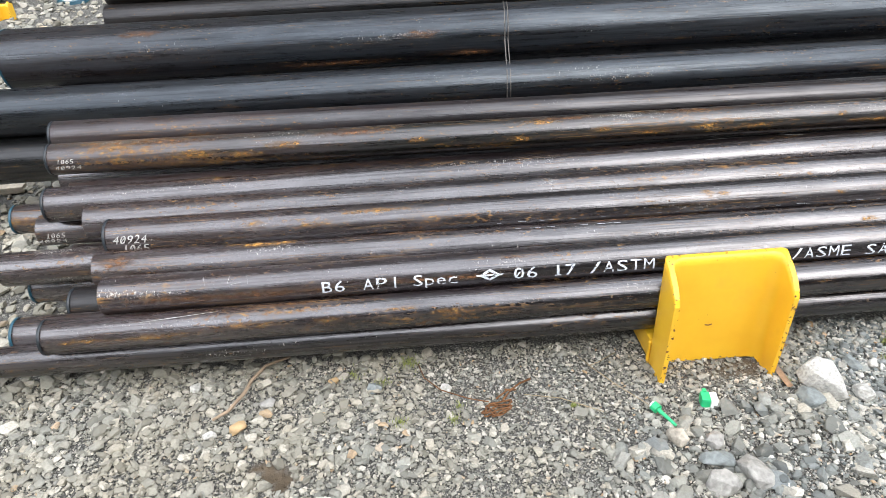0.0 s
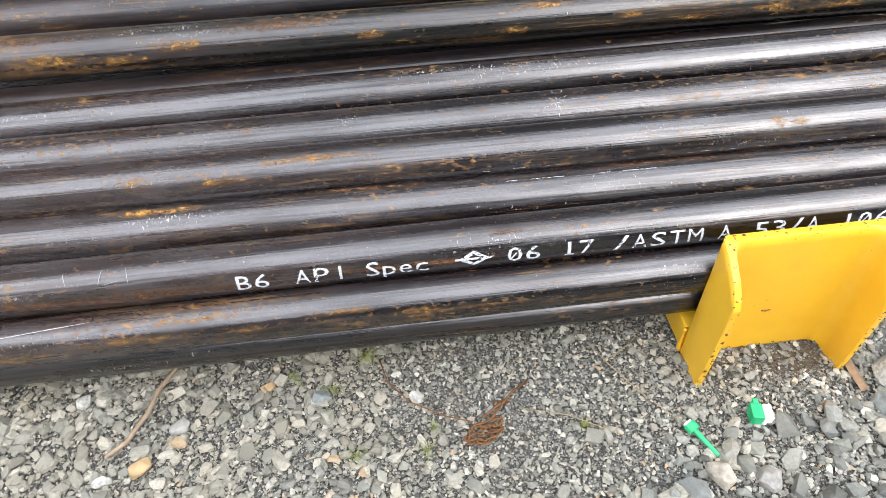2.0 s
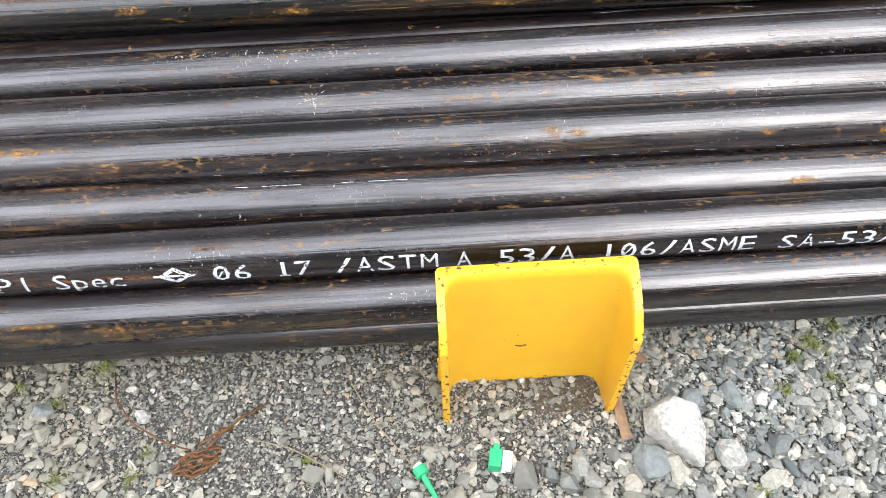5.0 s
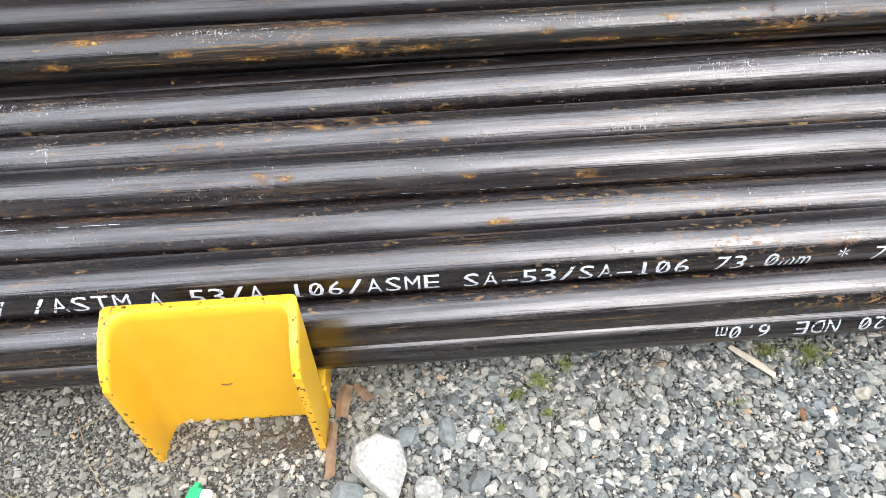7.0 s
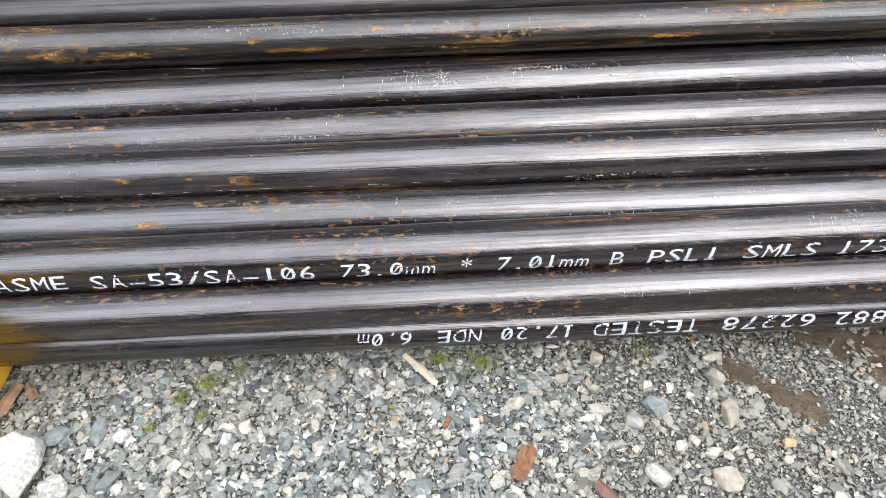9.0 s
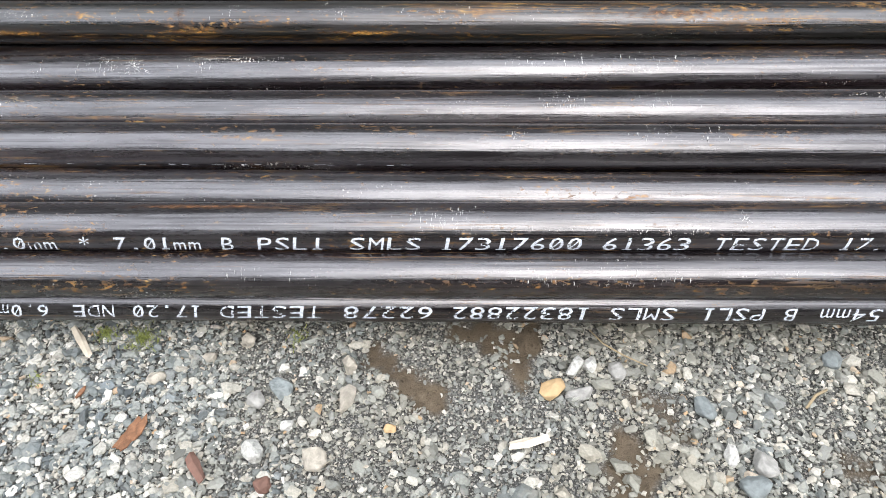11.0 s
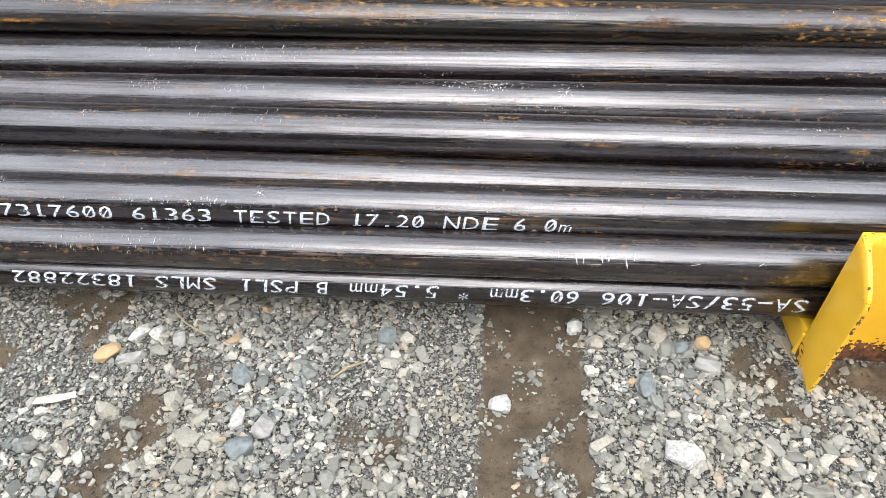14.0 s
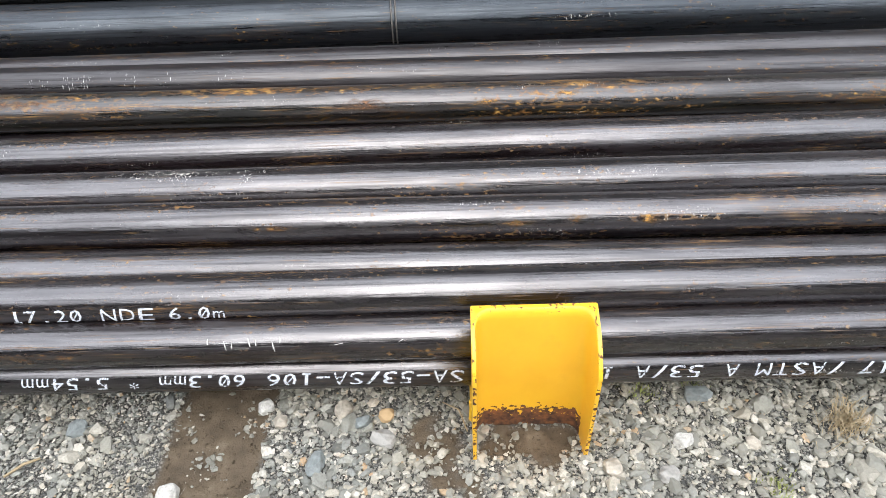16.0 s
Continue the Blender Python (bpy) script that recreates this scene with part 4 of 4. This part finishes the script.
first = stake(0.028, 0.254, "wide yellow-painted steel channel stake standing in gravel", 0.060, 0.0015, top=0.252, bare=0.008, web_lift=0.016)
stake(2.629, 2.794, "narrow yellow-painted steel channel stake with rust-chipped edges", 0.061, 0.0015, top=0.253, y=-0.057, worn=1.25, bare=0.055, web_lift=0.016, section=0.005, round_out=0.003)
stake(0.10, 0.30, "yellow-painted steel stake standing behind the large pipes", 0.06, 0.003, top=0.455, y=1.30)


# a chip of bare metal on the first stake's web
bm = bmesh.new()
add_tube(bm, [(-0.015, -0.0053, 0.094), (-0.008, -0.0054, 0.092), (-0.001, -0.0053, 0.094)], 0.0012, 6)
part("paint_chip", bm, RUST, first, "dark chip in the paint")


# ---- stones that stand out ----
def stone(x, y, sx, sy, sz, seed, material, label, yaw=0.0, lift=0.35, tip=(0, 0)):
    bm = bmesh.new()
    add_stone(bm, sx / 2, sy / 2, sz / 2, seed, 24, 0.4)
    bmesh.ops.bevel(bm, geom=bm.edges[:], offset=min(sx, sy) * 0.03, segments=1, affect="EDGES")
    z = float(ground_height(np.array(x), np.array(y))) + sz * lift
    thing("stone", bm, material, label, "stone", "loose stones in the gravel", pose(x, y, z, tip[0], tip[1], yaw), False)


W_, G_, M_, T_, O_ = "white quartz stone lying in gravel", "blue-grey flat stone lying in gravel", "grey stone lying in gravel", "tan stone lying in gravel", "ochre stone lying in gravel"
bm = bmesh.new()
chip = random.Random(5)
hull = [bm.verts.new((0.034 * k * u + chip.gauss(0, 0.0035), 0.047 * k * v + chip.gauss(0, 0.0035), z + chip.gauss(0, 0.005))) for z, k in ((-0.012, 0.85), (0.006, 1.0), (0.026, 0.78)) for u, v in ((-0.9, 0.75), (0.2, 1.0), (1.0, 0.6), (0.85, -0.15), (0.15, -1.0), (-0.3, -0.8), (-0.95, 0.15))]
bmesh.ops.convex_hull(bm, input=hull)
bmesh.ops.bevel(bm, geom=bm.edges[:], offset=0.0014, segments=1, affect="EDGES")
thing("stone", bm, STONE_WHITE, "large white speckled stone beside the stake", "stone", "loose stones in the gravel", pose(0.328, -0.150, 0.012, 4, -5, 8), False)
stone(0.388, -0.182, 0.038, 0.05, 0.035, 2, STONE_WHITE, W_, 30)
stone(0.285, -0.185, 0.052, 0.058, 0.03, 3, STONE_GREY, G_, 15)
stone(0.045, -0.352, 0.075, 0.045, 0.04, 4, STONE_MID, M_, 10)
stone(0.055, -0.305, 0.07, 0.04, 0.035, 5, STONE_GREY, G_, -5)
stone(0.108, -0.335, 0.048, 0.075, 0.04, 6, STONE_MID, M_, 12)
stone(0.012, -0.246, 0.036, 0.05, 0.03, 7, STONE_TAN, "pale flat stone beside a green peg", 30)
stone(0.07, -0.26, 0.036, 0.045, 0.03, 8, STONE_MID, M_, -20)
stone(0.36, -0.105, 0.045, 0.03, 0.022, 9, STONE_GREY, G_, 50)
stone(0.42, -0.10, 0.03, 0.05, 0.02, 10, STONE_GREY, G_, 20)
stone(-0.767, -0.136, 0.036, 0.03, 0.024, 11, STONE_ORANGE, "yellow-brown stone in grey gravel", 20)
stone(-0.599, -0.032, 0.026, 0.02, 0.018, 12, STONE_ORANGE, "orange stone in grey gravel", 40)
stone(-0.815, -0.150, 0.028, 0.018, 0.018, 13, STONE_WHITE, W_, 10)
stone(-0.87, -0.02, 0.024, 0.026, 0.02, 14, STONE_WHITE, W_, 0)
stone(-0.38, -0.075, 0.022, 0.024, 0.02, 15, STONE_WHITE, W_, 60)
stone(-0.52, -0.06, 0.035, 0.035, 0.022, 16, STONE_GREY, G_, 30)
stone(-0.72, -0.08, 0.035, 0.03, 0.02, 17, STONE_MID, M_, 30)
stone(1.294, -0.069, 0.022, 0.036, 0.03, 20, STONE_TAN, T_, 25)
stone(1.295, -0.127, 0.028, 0.050, 0.026, 21, STONE_TAN, T_, -8)
stone(1.195, -0.108, 0.040, 0.042, 0.026, 22, STONE_GREY, "blue-grey stone with a pale vein in gravel", 40)
stone(1.163, -0.125, 0.030, 0.036, 0.022, 23, STONE_MID, M_, 20)
stone(1.175, -0.205, 0.032, 0.042, 0.03, 24, STONE_WHITE, W_, 20)
stone(1.262, -0.215, 0.036, 0.045, 0.026, 25, STONE_TAN, T_, 20)
stone(1.215, -0.165, 0.024, 0.022, 0.018, 26, STONE_WHITE, W_, 20)
stone(1.36, -0.17, 0.02, 0.018, 0.016, 27, STONE_ORANGE, O_, 20)
stone(1.075, -0.05, 0.026, 0.02, 0.02, 28, STONE_TAN, T_, 20)
stone(1.13, -0.02, 0.026, 0.026, 0.022, 29, STONE_TAN, T_, 50)
stone(1.005, -0.085, 0.03, 0.026, 0.02, 30, STONE_TAN, T_, 50)
stone(1.63, -0.066, 0.022, 0.048, 0.024, 31, STONE_WHITE, W_, -32)
stone(1.652, -0.062, 0.024, 0.034, 0.022, 32, STONE_WHITE, W_, -30)
stone(1.592, -0.104, 0.046, 0.036, 0.024, 33, STONE_ORANGE, "brown and grey stone in gravel", 30)
stone(1.632, -0.112, 0.050, 0.022, 0.018, 34, STONE_MID, M_, 12)
stone(1.692, -0.07, 0.026, 0.036, 0.02, 35, STONE_MID, M_, 20)
stone(1.805, -0.131, 0.032, 0.042, 0.026, 36, STONE_GREY, G_, 20)
stone(1.863, -0.215, 0.036, 0.050, 0.028, 37, STONE_MID, M_, 5)
stone(1.838, -0.25, 0.046, 0.042, 0.03, 38, STONE_GREY, G_, 40)
stone(1.822, -0.205, 0.022, 0.036, 0.022, 39, STONE_WHITE, W_, 0)
stone(2.015, -0.052, 0.032, 0.040, 0.024, 40, STONE_GREY, G_, -10)
stone(2.190, -0.160, 0.038, 0.032, 0.03, 41, STONE_WHITE, "white stone lying on wet brown mud", 15)
stone(2.304, -0.016, 0.030, 0.028, 0.026, 42, STONE_WHITE, W_, 25)
stone(2.335, -0.05, 0.026, 0.024, 0.02, 43, STONE_TAN, T_, 15)
stone(2.432, -0.233, 0.064, 0.042, 0.03, 44, STONE_WHITE, "flat pinkish-white stone in gravel", -10)
stone(2.43, -0.03, 0.032, 0.042, 0.026, 45, STONE_TAN, T_, -25)
stone(2.462, -0.052, 0.030, 0.026, 0.022, 46, STONE_GREY, G_, 0)
stone(2.496, -0.082, 0.046, 0.034, 0.026, 47, STONE_MID, M_, -20)
stone(2.498, -0.04, 0.03, 0.026, 0.022, 48, STONE_ORANGE, O_, 0)
stone(2.94, -0.095, 0.036, 0.030, 0.024, 49, STONE_WHITE, W_, 0)
stone(2.826, -0.140, 0.030, 0.036, 0.026, 50, STONE_TAN, T_, 0)
stone(2.985, -0.012, 0.05, 0.03, 0.026, 51, STONE_GREY, G_, 0)
stone(2.905, -0.15, 0.034, 0.034, 0.026, 52, STONE_MID, M_, 0)
stone(3.04, -0.10, 0.026, 0.026, 0.02, 53, STONE_TAN, T_, 0)
stone(2.40, -0.125, 0.03, 0.05, 0.024, 54, STONE_GREY, G_, -20)
stone(0.60, -0.12, 0.02, 0.022, 0.018, 55, STONE_WHITE, W_, 0)
stone(0.455, -0.108, 0.026, 0.03, 0.02, 56, STONE_WHITE, W_, 10)
stone(1.197, -0.249, 0.026, 0.03, 0.018, 57, BRICK_RED, "red-brown brick chip in gravel", 30)


# ---- small litter ----
def coil():
    """A hank of rusty binding wire with its ends sticking out."""
    bm = bmesh.new()
    pts = []
    for k in range(95):
        q = k * 0.27
        r = 0.016 + 0.007 * math.sin(k * 0.41) + 0.004 * math.sin(k * 1.3)
        pts.append((r * 1.25 * math.cos(q) + 0.006 * math.sin(k * 0.19), r * 0.75 * math.sin(q) + 0.35 * r * math.cos(q), 0.004 + 0.0035 * (1 + math.sin(k * 0.73))))
    add_tube(bm, pts, 0.0016, 6)
    add_tube(bm, [(0.012, 0.016, 0.012), (0.03, 0.034, 0.018), (0.05, 0.056, 0.012), (0.075, 0.075, 0.004)], 0.0019, 6)
    add_tube(bm, [(0.0, 0.018, 0.014), (0.022, 0.03, 0.022), (0.04, 0.04, 0.012), (0.02, 0.045, 0.01)], 0.0019, 6)
    add_tube(bm, [(-0.014, 0.016, 0.01), (-0.05, 0.03, 0.009), (-0.1, 0.062, 0.006), (-0.13, 0.10, 0.006), (-0.14, 0.14, 0.008)], 0.0011, 6)
    thing("binding_wire", bm, RUST_WIRE, "tangled rusty binding wire lying on gravel", "wire", at=pose(-0.29, -0.148, 0.004), smooth=True)


def green_cap():
    root = tagged(new("plastic_block"), "small green and white plastic block on gravel", "plastic block")
    root.matrix_world = pose(0.098, -0.174, 0.010, 0, 0, -12)
    bm = bmesh.new()
    add_box(bm, -0.016, 0.0, -0.012, 0.012, -0.006, 0.014, 0.002)
    part("green_half", bm, GREEN, root, "green half")
    bm = bmesh.new()
    add_box(bm, 0.0005, 0.013, -0.0115, 0.0115, -0.006, 0.0135, 0.002)
    part("white_half", bm, WHITE_PLASTIC, root, "white half")
    bm = bmesh.new()
    add_box(bm, -0.012, -0.004, 0.010, 0.018, 0.0, 0.016, 0.002)
    part("lug", bm, GREEN, root, "green lug")


def green_peg():
    root = tagged(new("plastic_peg"), "green plastic peg lying on gravel", "plastic peg")
    root.matrix_world = pose(0.004, -0.196, 0.011, 0, 6, -62)
    bm = bmesh.new()
    add_tube(bm, [(-0.02, 0, 0), (0.03, 0, 0)], 0.0042, 12, lambda u: 1.0 - 0.35 * u)
    part("shank", bm, GREEN, root)
    bm = bmesh.new()
    add_tube(bm, [(-0.024, 0, 0), (-0.018, 0, 0), (-0.012, 0, 0)], 0.009, 12)
    part("head", bm, GREEN, root)
    bm = bmesh.new()
    add_tube(bm, [(-0.0275, 0, 0), (-0.0245, 0, 0)], 0.0065, 12)
    part("plug", bm, WHITE_PLASTIC, root, "pale plug")


def stick(points, radius, material, name, label, category, flat=1.0):
    bm = bmesh.new()
    add_tube(bm, points, radius, 4 if flat != 1.0 else 7, lambda u: 0.7 + 0.5 * math.sin(math.pi * (0.15 + 0.7 * u)))
    if flat != 1.0:
        ragged = random.Random(len(points) * 100 + int(radius * 1e5))
        for v in bm.verts:
            v.co += Vector((ragged.gauss(0, 0.0016), ragged.gauss(0, 0.002), 0))
        z0 = sum(p[2] for p in points) / len(points)
        for v in bm.verts:
            v.co.z = z0 + (v.co.z - z0) * flat
    thing(name, bm, material, label, category, smooth=flat == 1.0)


coil()
green_cap()
green_peg()
stick([(0.262, -0.153, 0.012), (0.263, -0.12, 0.014), (0.264, -0.077, 0.013)], 0.006, WOOD, "wood_splinter", "splintered brown wood piece beside the stake", "wood", 0.5)
stick([(0.272, -0.069, 0.014), (0.275, -0.045, 0.018), (0.277, -0.02, 0.014)], 0.008, WOOD, "bark_chip", "curled brown bark chip in gravel", "bark", 0.35)
stick([(0.291, -0.017, 0.014), (0.303, -0.03, 0.017), (0.314, -0.045, 0.013)], 0.006, WOOD, "bark_chip", "thin brown bark strip in gravel", "bark", 0.6)
stick([(-0.815, -0.118, 0.012), (-0.79, -0.10, 0.014), (-0.765, -0.06, 0.02), (-0.758, -0.02, 0.016), (-0.735, 0.015, 0.02), (-0.69, 0.04, 0.018)], 0.0031, TWIG, "twig", "bent pale brown twig lying on gravel", "twig")
stick([(0.846, 0.004, 0.013), (0.866, -0.02, 0.014), (0.892, -0.05, 0.012)], 0.0042, PALE_WOOD, "wood_splinter", "bleached wood splinter lying on gravel", "wood", 0.6)
stick([(1.525, -0.196, 0.011), (1.548, -0.191, 0.013), (1.578, -0.182, 0.011)], 0.0048, PALE_WOOD, "wood_splinter", "bleached wood splinter lying on gravel", "wood", 0.5)
stick([(1.66, 0.0, 0.014), (1.675, -0.03, 0.02), (1.70, -0.052, 0.022), (1.735, -0.068, 0.016)], 0.0012, STRAW, "straw", "dry pale straw lying on gravel", "straw")
stick([(1.945, -0.135, 0.012), (1.965, -0.115, 0.013), (1.985, -0.105, 0.012)], 0.002, STRAW, "straw", "dry pale straw lying on gravel", "straw")
stick([(0.0, -0.19, 0.012), (-0.06, -0.115, 0.016), (-0.09, -0.06, 0.013), (-0.11, -0.02, 0.012)], 0.0007, STRAW, "straw", "thin dry stalk lying on gravel", "straw")
stick([(-0.03, -0.02, 0.012), (-0.075, -0.05, 0.016), (-0.095, -0.055, 0.013)], 0.0007, STRAW, "straw", "thin dry stalk lying on gravel", "straw")
stick([(-0.235, -0.118, 0.012), (-0.17, -0.14, 0.016), (-0.10, -0.18, 0.013)], 0.0007, STRAW, "straw", "thin dry stalk lying on gravel", "straw")
stick([(2.585, -0.02, 0.013), (2.61, -0.04, 0.02), (2.622, -0.075, 0.013)], 0.0012, STRAW, "straw", "thin dry stalk beside the stake", "straw")
stick([(1.093, -0.212, 0.012), (1.102, -0.224, 0.013), (1.12, -0.25, 0.012)], 0.007, BRICK_RED, "rusty_rod", "short red-brown rusty rod end in gravel", "rod", 0.8)


def flake(x, y, sx, sy, seed, label, yaw):
    """A thin curled scale of iron with a ragged outline."""
    r = random.Random(seed)
    bm = bmesh.new()
    rim = []
    for k in range(22):
        q = 2 * math.pi * k / 22
        d = r.uniform(0.66, 1.0)
        rim.append((sx * d * math.cos(q), sy * d * math.sin(q)))
    tops = [bm.verts.new((u, v, 0.002 + 6.0 * v * v + r.uniform(-0.0006, 0.0006))) for u, v in rim]
    lows = [bm.verts.new((u, v, 6.0 * v * v)) for u, v in rim]
    a, b = bm.verts.new((0, 0, 0.0028)), bm.verts.new((0, 0, 0.0))
    for k in range(22):
        m = (k + 1) % 22
        bm.faces.new((a, tops[k], tops[m]))
        bm.faces.new((b, lows[m], lows[k]))
        bm.faces.new((tops[k], lows[k], lows[m], tops[m]))
    thing("rust_flake", bm, RUST, label, "rust flake", at=pose(x, y, 0.010, 3, -4, yaw))


flake(1.002, -0.183, 0.014, 0.034, 5, "flat rusty iron flake lying on gravel", -28)
flake(0.905, -0.115, 0.004, 0.013, 6, "small orange rust flake lying on gravel", -20)


def tuft(x, y, size, blades, seed, material, label, name="weed_tuft", tall=1.0):
    """A small clump of many narrow leaves."""
    r = random.Random(seed)
    bm = bmesh.new()
    for _ in range(int(blades * 2.2)):
        a, d = r.uniform(0, 6.283), size * abs(r.gauss(0, 0.55))
        bx, by = d * math.cos(a), d * math.sin(a)
        ln, w, q = r.uniform(0.002, 0.0065) * tall, r.uniform(0.0004, 0.0009), r.uniform(0, 6.283)
        lean = r.uniform(0.2, 1.0)
        ox, oy = math.cos(q), math.sin(q)
        p0, p1, p2 = Vector((bx, by, 0.003)), Vector((bx + ox * ln * lean * 0.5, by + oy * ln * lean * 0.5, 0.004 + ln * 0.7)), Vector((bx + ox * ln * lean, by + oy * ln * lean, 0.005 + ln * (1.1 - 0.5 * lean)))
        s = Vector((-oy, ox, 0)) * w
        vs = [bm.verts.new(p) for p in (p0 - s, p0 + s, p1 - s * 0.8, p1 + s * 0.8, p2)]
        bm.faces.new((vs[0], vs[1], vs[3], vs[2]))
        bm.faces.new((vs[2], vs[3], vs[4]))
    thing(name, bm, material, label, "weed", "weeds in the gravel", pose(x, y, 0.004))


WEED = "low green weeds growing through gravel"
for k, (x, y, s_, nb) in enumerate(((0.521, -0.05, 0.014, 70), (0.557, -0.03, 0.022, 110), (0.60, -0.005, 0.016, 50), (0.56, -0.085, 0.012, 50), (0.49, -0.10, 0.012, 50), (0.962, -0.015, 0.028, 170),
                                   (0.90, -0.005, 0.02, 90), (0.83, -0.09, 0.012, 30), (1.204, -0.012, 0.018, 150), (-0.373, -0.164, 0.016, 40), (-0.36, -0.13, 0.014, 22), (-0.56, -0.02, 0.02, 34),
                                   (-0.50, -0.05, 0.02, 40), (-0.47, -0.16, 0.014, 40), (0.41, -0.235, 0.014, 60), (0.264, -0.135, 0.008, 40), (-0.15, -0.155, 0.012, 40), (-0.45, 0.0, 0.03, 70), (3.05, -0.17, 0.03, 60), (2.90, -0.004, 0.03, 45), (2.985, 0.0, 0.02, 30))):
    tuft(x, y, s_, nb, 40 + k, GRASS, WEED)
tuft(3.18, -0.075, 0.030, 120, 90, STRAW, "dry straw-coloured grass tuft beside the pipes", "grass_tuft", 6.5)


# ---- wire ties round the rear bundle ----
def tie(x, lean, label):
    bm = bmesh.new()
    for off in (0.0, 0.009):
        pts = []
        for c, r, q0, q1 in (((0.775, 0.325), 0.0655, 215, 130), ((0.925, 0.430), 0.0850, 180, 20)):
            for k in range(15):
                q = radians(q0 + (q1 - q0) * k / 14)
                pts.append((x + off + lean * (c[0] + r * math.cos(q) - 0.775), c[0] + r * math.cos(q), c[1] + r * math.sin(q)))
        add_tube(bm, pts, 0.0018, 6)
    thing("wire_tie", bm, DARK_WIRE, label, "wire tie", "wire ties of the bundle", smooth=True)


tie(-0.13, 0.10, "doubled steel wire tied round large pipes")
tie(2.487, -0.05, "doubled steel wire tied round large pipes")


# ---- behind the stack ----
bm = bmesh.new()
add_box(bm, -0.06, 0.06, 0.075, 0.11, 0.0, 0.022, 0.003)
thing("timber_bearer", bm, PALE_WOOD, "pale timber board lying under black pipes", "timber", at=pose(-1.70, 0.90, 0.0, 0, 0, 4))

lid = tagged(new("plastic_plate"), "round blue and white plastic plate on gravel", "plastic plate")
lid.matrix_world = pose(-2.80, 4.38, 0.02, 8, 0, 0)
bm = bmesh.new()
bmesh.ops.create_cone(bm, cap_ends=True, segments=28, radius1=0.115, radius2=0.105, depth=0.03)
part("rim", bm, BLUE, lid, "blue rim")
bm = bmesh.new()
bmesh.ops.create_cone(bm, cap_ends=True, segments=28, radius1=0.074, radius2=0.07, depth=0.012)
bmesh.ops.translate(bm, verts=bm.verts, vec=(0, 0, 0.021))
part("disc", bm, WHITE_PLASTIC, lid, "white centre")

RUSTY_FAR = pipe_steel("weathered_rusty_pipe_steel", 1.2, 0.3, (0.05, 0.035, 0.03), 0.5)
PIPE["far"] = RUSTY_FAR
SIDE = "pipes of the stack across the yard"
for row in range(3):
    for k in range(5 - row):
        add_pipe("s%d%d" % (row, k), -9.3 + 0.05 * ((k + row) % 2), 4.0 + 0.06 * row + 0.12 * k, 0.12 + 0.1 * row, 0.057, "far", "rusty grey steel pipe in a stack across the yard", (0, 0), 6.0, 0.008, SIDE)
far_stake = stake(-3.09, -3.0, "yellow-painted steel stake beside rusty pipes across the yard", 0.06, 0.003, top=0.2, y=3.86)
far_stake.matrix_world = Matrix.Translation((-3.015, 3.86, -0.10))


# tall unseen dark wall behind the stacks, added to darken reflections on pipe tops
DARK_WALL = plain("dark_added_wall", (0.045, 0.05, 0.05), 0.8, 0.3, 3.0)
bm = bmesh.new()
add_box(bm, -40, 40, 6.8, 7.2, 0.0, 19.0)
thing("wall_north", bm, DARK_WALL, "tall unseen dark wall added to darken pipe reflections", "wall", kind="structure")
# unseen dark wall on the open side, added to cut low sky from pipe reflections
bm = bmesh.new()
add_box(bm, -40, 40, -8.4, -8.0, 0.0, 5.2)
thing("wall_south", bm, DARK_WALL, "unseen dark wall added on the open side to darken pipe reflections", "wall", kind="structure")
